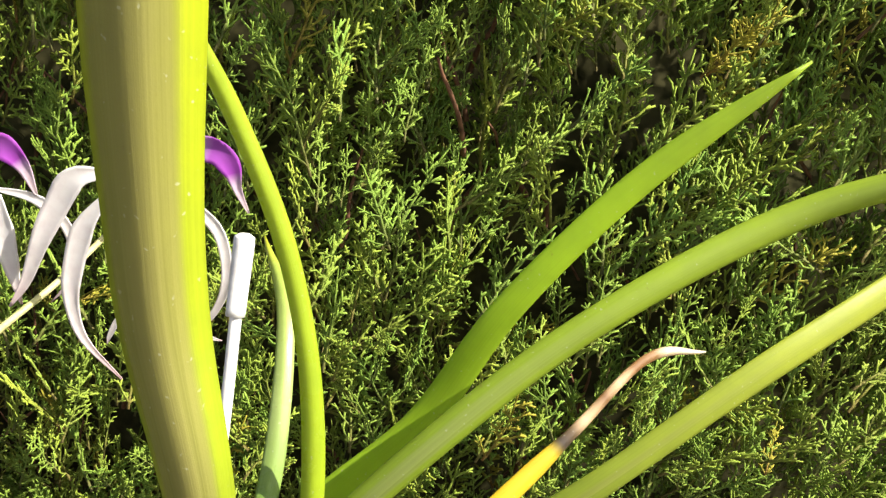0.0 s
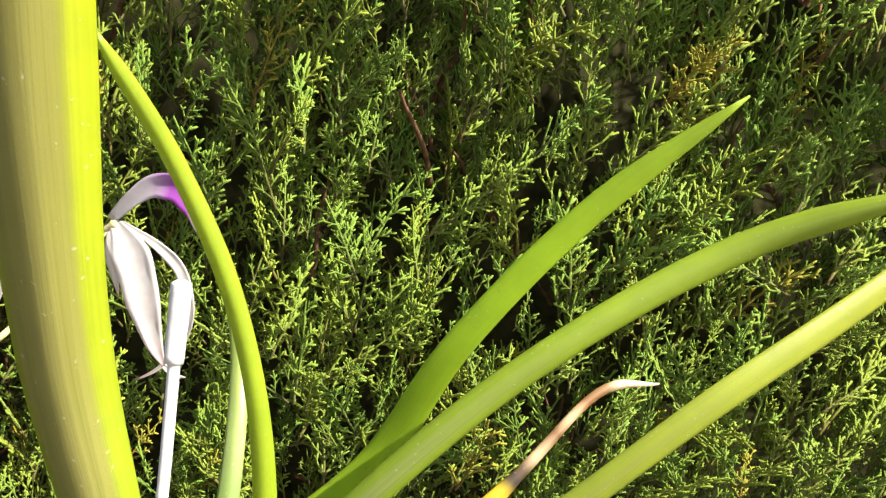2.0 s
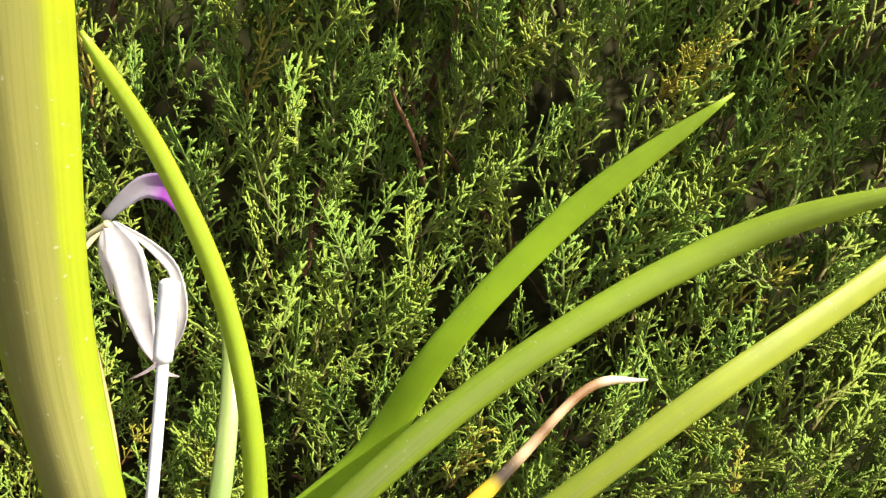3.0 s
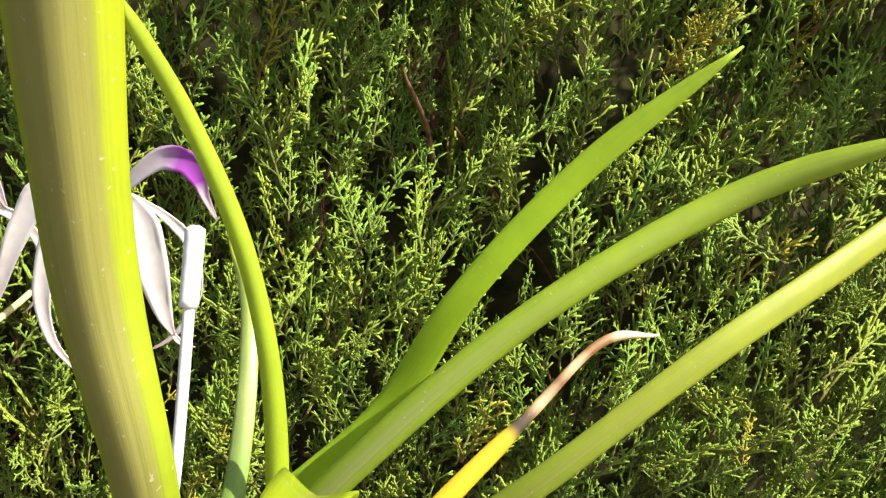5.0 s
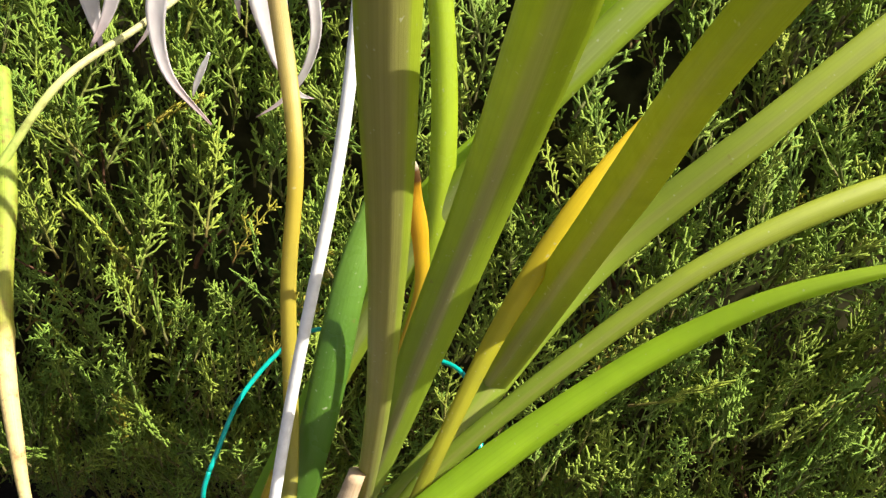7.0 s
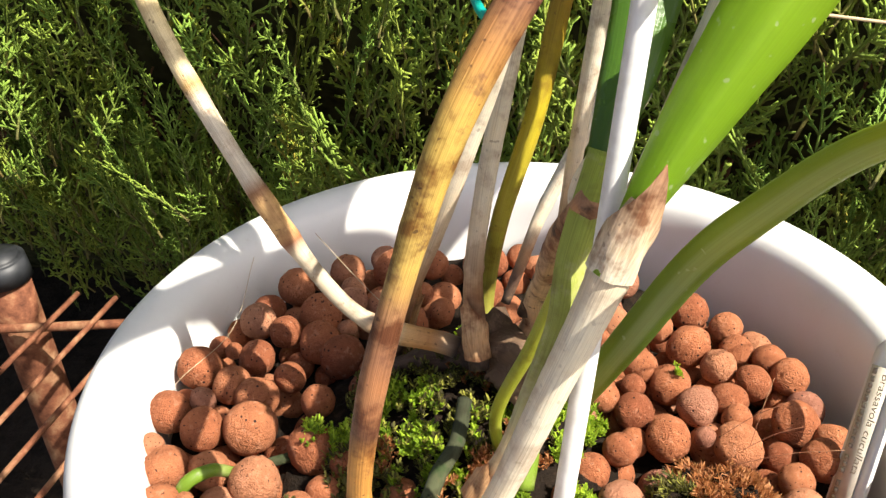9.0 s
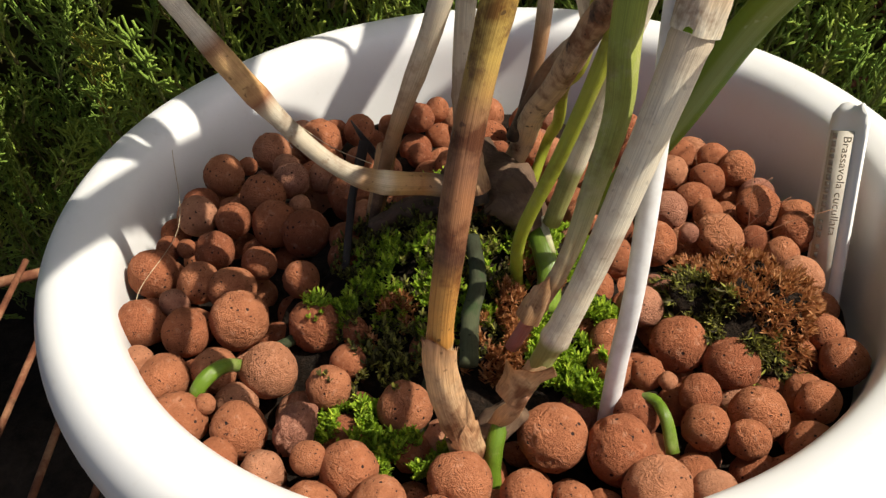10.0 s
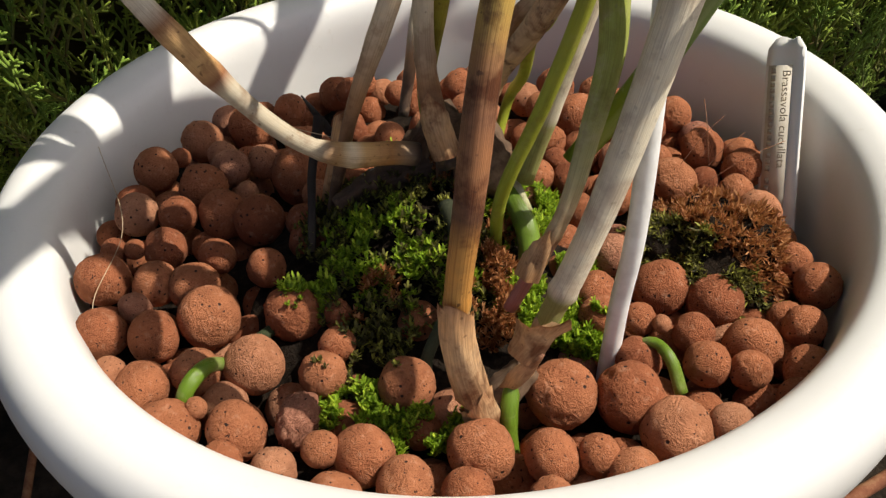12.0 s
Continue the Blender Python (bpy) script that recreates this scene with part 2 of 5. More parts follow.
root_black = cane_material("root_black", [(0.0, (0.025, 0.018, 0.015)), (0.7, (0.035, 0.027, 0.024)), (1.0, (0.1, 0.085, 0.07))], (0.02, 0.02, 0.02), 0.6, 0.8)
rhizome_mat = cane_material("rhizome", [(0.0, (0.09, 0.055, 0.037)), (1.0, (0.14, 0.085, 0.05))], (0.3, 0.2, 0.12), 0.5, 0.8)
stem_flower = cane_material("flower_stem", [(0.0, (0.3, 0.42, 0.05)), (0.3, (0.5, 0.5, 0.2)), (1.0, (0.6, 0.55, 0.3))], (0.5, 0.45, 0.2), 0.2, 0.45, 0.2)


def petal_material(name, purple):
    m, t, b = shader(name, 0.5, 0.3)
    white = (0.88, 0.86, 0.84)
    if purple:
        col = ramp(t, attr(t, "along"), [(0.0, white), (0.3, (0.78, 0.7, 0.76)), (0.46, (0.42, 0.10, 0.5)), (0.7, (0.36, 0.06, 0.44)), (0.8, (0.7, 0.55, 0.66)), (1.0, (0.74, 0.6, 0.6))])
    else:
        col = ramp(t, attr(t, "along"), [(0.0, white), (0.72, (0.85, 0.80, 0.78)), (1.0, (0.70, 0.52, 0.52))])
    n = noise_tex(t, 120.0, 4.0)
    col = mixc(t, 0.25, col, ramp(t, n.outputs[0], [(0.35, (0.7, 0.6, 0.62)), (0.6, (1, 1, 1))]), 'MULTIPLY')
    t.links.new(col, b.inputs["Base Color"])
    bump(t, b, n.outputs[0], 0.2, 0.001)
    tr = t.nodes.new("ShaderNodeBsdfTranslucent")
    t.links.new(col, tr.inputs[0])
    mx = t.nodes.new("ShaderNodeMixShader")
    mx.inputs[0].default_value = 0.35
    t.links.new(b.outputs[0], mx.inputs[1])
    t.links.new(tr.outputs[0], mx.inputs[2])
    t.links.new(mx.outputs[0], t.nodes["Material Output"].inputs[0])
    return m


petal_white = petal_material("petal_white", False)
petal_lip = petal_material("petal_lip", True)

# clay pellets: fired skin with pits, dust and dark burnt spots
clay, t, b = shader("fired_clay", 0.9, 0.15)
info = t.nodes.new("ShaderNodeObjectInfo")
tone = ramp(t, info.outputs["Random"], [(0.0, (0.26, 0.085, 0.04)), (0.35, (0.37, 0.132, 0.06)), (0.7, (0.42, 0.165, 0.078)), (0.9, (0.46, 0.215, 0.12)), (1.0, (0.28, 0.115, 0.08))])
big = noise_tex(t, 1.6, 5.0, 0.6)
fin = noise_tex(t, 14.0, 6.0, 0.75)
col = mixc(t, 0.55, tone, ramp(t, big.outputs[0], [(0.3, (0.55, 0.5, 0.48)), (0.55, (1.0, 1.0, 1.0)), (0.75, (1.25, 1.2, 1.15))]), 'MULTIPLY')
dust = ramp(t, noise_tex(t, 3.3, 3.0).outputs[0], [(0.58, (0, 0, 0)), (0.72, (0.35, 0.35, 0.35))])
col = mixc(t, dust, col, (0.5, 0.3, 0.2))
spots = ramp(t, noise_tex(t, 6.5, 2.5, 0.6).outputs[0], [(0.32, (1, 1, 1)), (0.35, (0, 0, 0))])
cells = node(t, "ShaderNodeTexVoronoi", Scale=3.0)
tc = t.nodes.new("ShaderNodeTexCoord")
t.links.new(tc.outputs["Object"], cells.inputs["Vector"])
pit = ramp(t, cells.outputs["Distance"], [(0.13, (1, 1, 1)), (0.2, (0, 0, 0))])
some = ramp(t, cells.outputs["Color"], [(0.62, (0, 0, 0)), (0.66, (1, 1, 1))])
spots = mixc(t, some, spots, pit)
# crevices of the fine grain get their shade in the colour
col = mixc(t, 0.5, col, ramp(t, fin.outputs[0], [(0.34, (0.72, 0.64, 0.58)), (0.5, (1.0, 1.0, 1.0)), (0.68, (1.18, 1.16, 1.14))]), 'MULTIPLY')
wrinkle = noise_tex(t, 4.2, 3.0, 0.6)
wrinkle.inputs['Distortion'].default_value = 1.6
col = mixc(t, spots, col, (0.03, 0.018, 0.015))
t.links.new(col, b.inputs["Base Color"])
hgt = mixc(t, 0.68, fin.outputs[0], wrinkle.outputs[0])
hgt = mixc(t, spots, hgt, (0.0, 0.0, 0.0))
bump(t, b, hgt, 0.55, 0.010)

# glazed-white plastic of the pot, with faint dust and scuffs
pot_white, t, b = shader("white_plastic", 0.32, 0.5)
n = noise_tex(t, 14.0, 6.0, 0.6)
fine = noise_tex(t, 260.0, 4.0, 0.6)
col = ramp(t, n.outputs[0], [(0.3, (0.68, 0.665, 0.63)), (0.55, (0.735, 0.725, 0.695))])
col = mixc(t, ramp(t, fine.outputs[0], [(0.62, (0, 0, 0)), (0.78, (0.3, 0.3, 0.3))]), col, (0.55, 0.5, 0.43))
t.links.new(col, b.inputs["Base Color"])
t.links.new(ramp(t, n.outputs[0], [(0.3, (0.42, 0.42, 0.42)), (0.7, (0.28, 0.28, 0.28))]), b.inputs["Roughness"])
bump(t, b, fine.outputs[0], 0.05, 0.0005)

stake_white, t, b = shader("white_stake", 0.45, 0.4)
n = noise_tex(t, 220.0, 4.0)
t.links.new(ramp(t, n.outputs[0], [(0.3, (0.68, 0.66, 0.62)), (0.6, (0.82, 0.81, 0.78))]), b.inputs["Base Color"])
bump(t, b, n.outputs[0], 0.15, 0.0006)
tag_white, t, b = shader("tag_plastic", 0.4, 0.4)
t.links.new(ramp(t, noise_tex(t, 160.0).outputs[0], [(0.3, (0.80, 0.78, 0.73)), (0.7, (0.86, 0.85, 0.81))]), b.inputs["Base Color"])
tag_paper, t, b = shader("tag_strip", 0.55, 0.3)
t.links.new(ramp(t, noise_tex(t, 240.0).outputs[0], [(0.3, (0.55, 0.48, 0.38)), (0.7, (0.66, 0.6, 0.5))]), b.inputs["Base Color"])
ink, t, b = shader("ink", 0.6, 0.2)
t.links.new(ramp(t, noise_tex(t, 900.0).outputs[0], [(0.3, (0.36, 0.30, 0.22)), (0.8, (0.50, 0.43, 0.33))]), b.inputs["Base Color"])
teal, t, b = shader("coated_wire", 0.3, 0.5)
t.links.new(ramp(t, noise_tex(t, 300.0).outputs[0], [(0.3, (0.0, 0.30, 0.24)), (0.7, (0.0, 0.42, 0.34))]), b.inputs["Base Color"])
rust, t, b = shader("rust", 0.85, 0.2)
n = noise_tex(t, 60.0, 6.0, 0.65)
t.links.new(ramp(t, n.outputs[0], [(0.3, (0.07, 0.024, 0.013)), (0.5, (0.18, 0.068, 0.034)), (0.7, (0.34, 0.19, 0.10))]), b.inputs["Base Color"])
bump(t, b, n.outputs[0], 0.5, 0.002)
rubber, t, b = shader("black_cap", 0.5, 0.4)
t.links.new(ramp(t, noise_tex(t, 90.0).outputs[0], [(0.3, (0.012, 0.013, 0.015)), (0.7, (0.03, 0.032, 0.036))]), b.inputs["Base Color"])
straw, t, b = shader("straw", 0.6, 0.3)
t.links.new(ramp(t, noise_tex(t, 200.0).outputs[0], [(0.3, (0.34, 0.24, 0.14)), (0.7, (0.58, 0.46, 0.3))]), b.inputs["Base Color"])
soil, t, b = shader("dark_substrate", 0.95, 0.1)
n = noise_tex(t, 320.0, 6.0, 0.7)
t.links.new(ramp(t, n.outputs[0], [(0.3, (0.008, 0.006, 0.005)), (0.55, (0.022, 0.015, 0.01)), (0.75, (0.06, 0.036, 0.024))]), b.inputs["Base Color"])
bump(t, b, n.outputs[0], 1.0, 0.003)
earth, t, b = shader("garden_soil", 0.95, 0.1)
n = noise_tex(t, 22.0, 7.0, 0.7)
where = t.nodes.new("ShaderNodeSeparateXYZ")
tc = t.nodes.new("ShaderNodeTexCoord")
t.links.new(tc.outputs["Object"], where.inputs[0])
reach = node(t, "ShaderNodeMapRange")
for slot, v in ((1, -0.75), (2, -0.35), (3, 1.0), (4, 0.0)):
    reach.inputs[slot].default_value = v
t.links.new(where.outputs[1], reach.inputs[0])
bounce_ground = reach.outputs[0]
# pale gravel is unseen, added to bounce sunlight up at the plant
gravel = ramp(t, noise_tex(t, 55.0, 6.0, 0.7).outputs[0], [(0.3, (0.11, 0.10, 0.075)), (0.7, (0.25, 0.215, 0.175))])
col = mixc(t, bounce_ground, ramp(t, n.outputs[0], [(0.3, (0.015, 0.011, 0.008)), (0.7, (0.055, 0.04, 0.027))]), gravel)
t.links.new(col, b.inputs["Base Color"])
bump(t, b, n.outputs[0], 0.8, 0.02)


def tuft_material(name, dark, light, tip, glow):
    m, t, b = shader(name, 0.6, 0.25)
    isl = t.nodes.new("ShaderNodeNewGeometry")
    col = ramp(t, isl.outputs["Random Per Island"], [(0.0, dark), (0.6, light), (1.0, tip)])
    t.links.new(col, b.inputs["Base Color"])
    tr = t.nodes.new("ShaderNodeBsdfTranslucent")
    t.links.new(mixc(t, 0.4, col, glow), tr.inputs[0])
    mx = t.nodes.new("ShaderNodeMixShader")
    mx.inputs[0].default_value = 0.35
    t.links.new(b.outputs[0], mx.inputs[1])
    t.links.new(tr.outputs[0], mx.inputs[2])
    t.links.new(mx.outputs[0], t.nodes["Material Output"].inputs[0])
    return m


moss_green = tuft_material("moss_green", (0.10, 0.16, 0.016), (0.28, 0.42, 0.025), (0.52, 0.62, 0.06), (0.5, 0.66, 0.03))
moss_brown = tuft_material("moss_brown", (0.16, 0.055, 0.02), (0.38, 0.15, 0.05), (0.55, 0.28, 0.12), (0.6, 0.27, 0.07))
moss_olive = tuft_material("moss_olive", (0.03, 0.024, 0.012), (0.12, 0.11, 0.03), (0.42, 0.42, 0.07), (0.3, 0.3, 0.05))

# hedge foliage: scale-leaf cords, older at the foot, fresh at the tips, darker deep inside
cord, t, b = shader("cypress_cord", 0.65, 0.2)
fresh = attr(t, "fresh")
hue = attr(t, "hue")
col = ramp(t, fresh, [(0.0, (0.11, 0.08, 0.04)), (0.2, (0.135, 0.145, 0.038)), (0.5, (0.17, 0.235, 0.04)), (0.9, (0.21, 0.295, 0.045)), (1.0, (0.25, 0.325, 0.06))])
col = mixc(t, 0.6, col, ramp(t, hue, [(0.0, (0.75, 1.0, 0.85)), (0.5, (1.0, 1.0, 0.8)), (0.9, (1.35, 1.12, 0.7)), (1.0, (1.9, 1.0, 0.6))]), 'MULTIPLY')
sc = noise_tex(t, 700.0, 2.0)
col = mixc(t, 0.4, col, ramp(t, sc.outputs[0], [(0.3, (0.55, 0.6, 0.5)), (0.6, (1.15, 1.15, 1.05))]), 'MULTIPLY')
t.links.new(col, b.inputs["Base Color"])
bump(t, b, sc.outputs[0], 0.6, 0.0012)
bark, t, b = shader("hedge_bark", 0.9, 0.15)
n = noise_tex(t, 90.0, 5.0)
t.links.new(ramp(t, n.outputs[0], [(0.3, (0.07, 0.034, 0.02)), (0.7, (0.2, 0.1, 0.055))]), b.inputs["Base Color"])
bump(t, b, n.outputs[0], 0.6, 0.002)
# dark colour stands in for the shade between inner twigs
gloom, t, b = shader("hedge_inside_shade", 1.0, 0.0)
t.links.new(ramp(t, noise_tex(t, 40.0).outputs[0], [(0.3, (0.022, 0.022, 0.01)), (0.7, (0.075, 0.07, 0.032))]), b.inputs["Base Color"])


# ---- geometry helpers ----
def spline(pts, n):
    """Smooth curve through the points, n places along it."""
    c = [Vector(p) for p in pts]
    e = [2 * c[0] - c[1], *c, 2 * c[-1] - c[-2]]
    out = []
    for k in range(n):
        u = k / (n - 1) * (len(c) - 1)
        i = min(int(u), len(c) - 2)
        s = u - i
        a, b, d, g = e[i:i + 4]
        out.append(0.5 * (2 * b + (d - a) * s + (2 * a - 5 * b + 4 * d - g) * s * s + (3 * b - a - 3 * d + g) * s ** 3))
    return out


def profile(stops, u):
    for (a, va), (b, vb) in zip(stops, stops[1:]):
        if u <= b:
            return va + (vb - va) * max(0.0, (u - a)) / max(1e-6, b - a)
    return stops[-1][1]


def finish(name, verts, faces, material, parent=None, label="", floats=None, smooth=True):
    me = bpy.data.meshes.new(name)
    me.from_pydata(verts, [], faces)
    me.materials.append(material)
    for key, vals in (floats or {}).items():
        me.attributes.new(key, 'FLOAT', 'POINT').data.foreach_set("value", vals)
    if smooth:
        me.polygons.foreach_set("use_smooth", [True] * len(me.polygons))
    me.update()
    ob = new(name, me)
    ob.parent = parent
    return tagged(ob, label)


def part(name, bm, material, parent, label=""):
    me = bpy.data.meshes.new(name)
    bm.to_mesh(me)
    bm.free()
    me.materials.append(material)
    me.polygons.foreach_set("use_smooth", [True] * len(me.polygons))
    ob = new(name, me)
    ob.parent = parent
    return tagged(ob, label)


def empty(name, at, label, category, group="", kind=""):
    ob = new(name)
    ob.location = at
    ob.empty_display_size = 0.02
    bpy.context.view_layer.update()
    return tagged(ob, label, category, group, kind)


def grid_faces(rows, cols, closed=True):
    out = []
    for i in range(rows - 1):
        for k in range(cols if closed else cols - 1):
            j = (k + 1) % cols
            out.append((i * cols + k, i * cols + j, (i + 1) * cols + j, (i + 1) * cols + k))
    return out


def tube(name, pts, widths, material, parent, label="", n=36, sides=14, rings=(), wob=0.03, seed=1, flat=1.0):
    """Round stem through pts (foot first); widths in mm over its length; rings: nodes as (place, swelling)."""
    rnd = random.Random(seed)
    path = spline(pts, n)
    base = Vector(parent.location) if parent else Vector()
    verts, al, ac = [], [], []
    nrm = Vector((0.3, -1, 0.2))
    for i, p in enumerate(path):
        u = i / (n - 1)
        tan = (path[min(i + 1, n - 1)] - path[max(i - 1, 0)]).normalized()
        side = tan.cross(nrm).normalized()
        up = side.cross(tan)
        r = profile(widths, u) / 2000
        for q, s in rings:
            r *= 1 + s * math.exp(-((u - q) / 0.012) ** 2)
        for k in range(sides):
            a = 2 * math.pi * k / sides
            rr = r * (1 + wob * math.sin(3 * a + seed) * math.sin(9 * u + seed) + rnd.uniform(-wob, wob) * 0.4)
            verts.append(p - base + side * (rr * math.cos(a)) + up * (rr * flat * math.sin(a)))
            al.append(u)
            ac.append(abs(k / sides * 2 - 1))
    faces = grid_faces(n, sides)
    faces.append(tuple(range(sides - 1, -1, -1)))
    faces.append(tuple((n - 1) * sides + k for k in range(sides)))
    return finish(name, verts, faces, material, parent, label, {"along": al, "across": ac})


def leaf(name, pts, widths, material, parent, label="", face=(0.05, -1, 0.35), keel=0.22, thick=2.4, n=48, twist=0.0, seed=1, curl=0.0):
    """Fleshy strap leaf through pts (foot first), keeled or channelled; face: where its broad side looks."""
    rnd = random.Random(seed)
    path = spline(pts, n)
    base = Vector(parent.location)
    hint = Vector(face).normalized()
    cols = 9
    verts, al, ac = [], [], []
    for i, p in enumerate(path):
        u = i / (n - 1)
        tan = (path[min(i + 1, n - 1)] - path[max(i - 1, 0)]).normalized()
        side = tan.cross(hint).normalized()
        up = side.cross(tan).normalized()
        if twist:
            q = Matrix.Rotation(radians(twist * (u - 0.3)), 3, tan)
            side, up = q @ side, q @ up
        w = profile(widths, u) / 2000
        w *= 1 + 0.025 * math.sin(u * 23 + seed) + rnd.uniform(-0.002, 0.002)
        th = min(thick / 1000, w * 1.1)
        for face_side in (1, -1):
            for k in range(cols):
                a = k / (cols - 1) * 2 - 1 if face_side == 1 else 1 - k / (cols - 1) * 2
                rise = keel * w * (1 - abs(a) ** 1.4) + curl * w * a * a
                off = rise + face_side * th * 0.5 * math.sqrt(max(0.0, 1 - a * a * 0.9))
                verts.append(p - base + side * (w * a) + up * off)
                al.append(u)
                ac.append((a + 1) / 2)
    m = cols * 2
    faces = grid_faces(n, m)
    faces.append(tuple(range(m - 1, -1, -1)))
    faces.append(tuple((n - 1) * m + k for k in range(m)))
    return finish(name, verts, faces, material, parent, label, {"along": al, "across": ac})


def wrap(name, pts, widths, material, parent, label="", face=(0, -1, 0.2), arc=300, point=0.45, n=22, seed=1, flare=0.0):
    """Papery sheath round a cane: an open sleeve whose ragged upper edge runs out to a point."""
    rnd = random.Random(seed)
    path = spline(pts, 60)
    base = Vector(parent.location)
    hint = Vector(face).normalized()
    cols, half = 17, radians(arc) / 2
    edge = [1 - point * abs(k / (cols - 1) * 2 - 1) ** 0.8 - rnd.uniform(0, 0.07) for k in range(cols)]
    verts, al, ac = [], [], []
    for i in range(n):
        for skin in (0.0, 0.00045):
            for k in (range(cols) if skin else range(cols - 1, -1, -1)):
                u = i / (n - 1) * edge[k]
                j = min(int(u * 59), 58)
                p = path[j].lerp(path[j + 1], u * 59 - j)
                tan = (path[j + 1] - path[j]).normalized()
                side = tan.cross(hint).normalized()
                up = side.cross(tan).normalized()
                a = (k / (cols - 1) * 2 - 1) * half
                r = profile(widths, u) / 2000 * (1 + flare * (i / (n - 1)) ** 3) + skin + 0.0003 * math.sin(a * 5 + u * 9 + seed)
                verts.append(p - base + side * (r * math.sin(a)) + up * (r * math.cos(a)))
                al.append(u)
                ac.append(k / (cols - 1))
    m = cols * 2
    faces = grid_faces(n, m)
    return finish(name, verts, faces, material, parent, label, {"along": al, "across": ac})


def petal(name, pts, widths, material, parent, label="", face=(0, -1, 0.2), cup=0.25, n=26, ruffle=0.0, seed=1):
    path = spline(pts, n)
    base = Vector(parent.location)
    hint = Vector(face).normalized()
    cols, verts, al, ac = 7, [], [], []
    for i, p in enumerate(path):
        u = i / (n - 1)
        tan = (path[min(i + 1, n - 1)] - path[max(i - 1, 0)]).normalized()
        side = tan.cross(hint).normalized()
        up = side.cross(tan).normalized()
        w = profile(widths, u) / 2000
        for s in (1, -1):
            for k in range(cols):
                a = (k / (cols - 1) * 2 - 1) * s
                off = cup * w * a * a + s * 0.0004 + ruffle * w * math.sin(u * 19 + a * 4 + seed) * a * a
                verts.append(p - base + side * (w * a) + up * off)
                al.append(u)
                ac.append((a + 1) / 2)
    m = cols * 2
    faces = grid_faces(n, m)
    faces.append(tuple(range(m - 1, -1, -1)))
    faces.append(tuple((n - 1) * m + k for k in range(m)))
    return finish(name, verts, faces, material, parent, label, {"along": al, "across": ac})


def wire(name, pts, mm, material, parent=None, label="", closed=False, n=60, sides=8):
    """Thin round wire through pts."""
    return tube(name, pts, [(0, mm), (1, mm)], material, parent or NONE, label, n, sides, (), 0.0)


class Nowhere:
    location = (0.0, 0.0, 0.0)


NONE = Nowhere()


def thread(name, pts, mm, material, label, category, n=30):
    path_parent = empty(name, pts[0], label, category)
    tube("strand", pts, [(0, mm), (1, mm)], material, path_parent, "", n, 6, (), 0.0)
    return path_parent


# ---- ground and hedge ----
def ground():
    bm = bmesh.new()
    bmesh.ops.create_grid(bm, x_segments=160, y_segments=160, size=1.0)
    for v in bm.verts:
        far = max(abs(v.co.x), abs(v.co.y))
        s = 1.5 + 60 * max(0.0, far - 0.8) ** 2 * 100
        v.co = Vector((v.co.x * s, v.co.y * s, 0))
        near = 1 / (1 + (v.co.length / 1.3) ** 6)
        v.co.z = -0.75 + near * (0.03 * noise.noise(v.co * 6) + 0.012 * noise.noise(v.co * 30))
    ob = part("ground", bm, earth, None, "dark soil under the hedge meeting unseen pale gravel added for bounce light")
    tagged(ob, "", "ground", "", "structure")


ground()


def spray_shape(rnd):
    """One flat upright spray of cypress cords: (start, end, radius, fresh at start, fresh at end), tip up y."""
    segs = []

    def run(q, a, length, steps, r, f0, f1, level):
        for s in range(steps):
            a = a * (0.86 if level else 0.9) + rnd.uniform(-0.1, 0.1)
            step = length / steps
            e = (q[0] + math.sin(a) * step, q[1] + math.cos(a) * step, q[2] + rnd.uniform(-0.16, 0.16) * step)
            g0, g1 = f0 + (f1 - f0) * s / steps, f0 + (f1 - f0) * (s + 1) / steps
            segs.append((q, e, r * (1 - 0.35 * s / steps), g0, g1))
            if level == 0 and s < steps - 1:
                for sd in ((1, -1) if rnd.random() < 0.75 else (1 if s % 2 else -1,)):
                    t = rnd.uniform(0.1, 0.9)
                    b = tuple(q[k] + (e[k] - q[k]) * t for k in range(3))
                    run(b, a + sd * rnd.uniform(0.55, 0.95), rnd.uniform(0.13, 0.27) * (1.1 - 0.07 * s), 2, r * 0.85, g1 * 0.7, 0.95, 1)
            elif level == 1:
                sd = rnd.choice((1, -1))
                t = rnd.uniform(0.2, 0.8)
                b = tuple(q[k] + (e[k] - q[k]) * t for k in range(3))
                run(b, a + sd * rnd.uniform(0.5, 0.85), rnd.uniform(0.04, 0.075), 1, r * 0.92, g1 * 0.85, 1.0, 2)
                if rnd.random() < 0.7:
                    b = tuple(q[k] + (e[k] - q[k]) * rnd.uniform(0.3, 0.95) for k in range(3))
                    run(b, a - sd * rnd.uniform(0.5, 0.85), rnd.uniform(0.035, 0.065), 1, r * 0.9, g1 * 0.85, 1.0, 2)
            q = e
    run((0, 0, 0), 0.0, 1.0, 7, 0.0155, 0.05, 0.9, 0)
    return segs


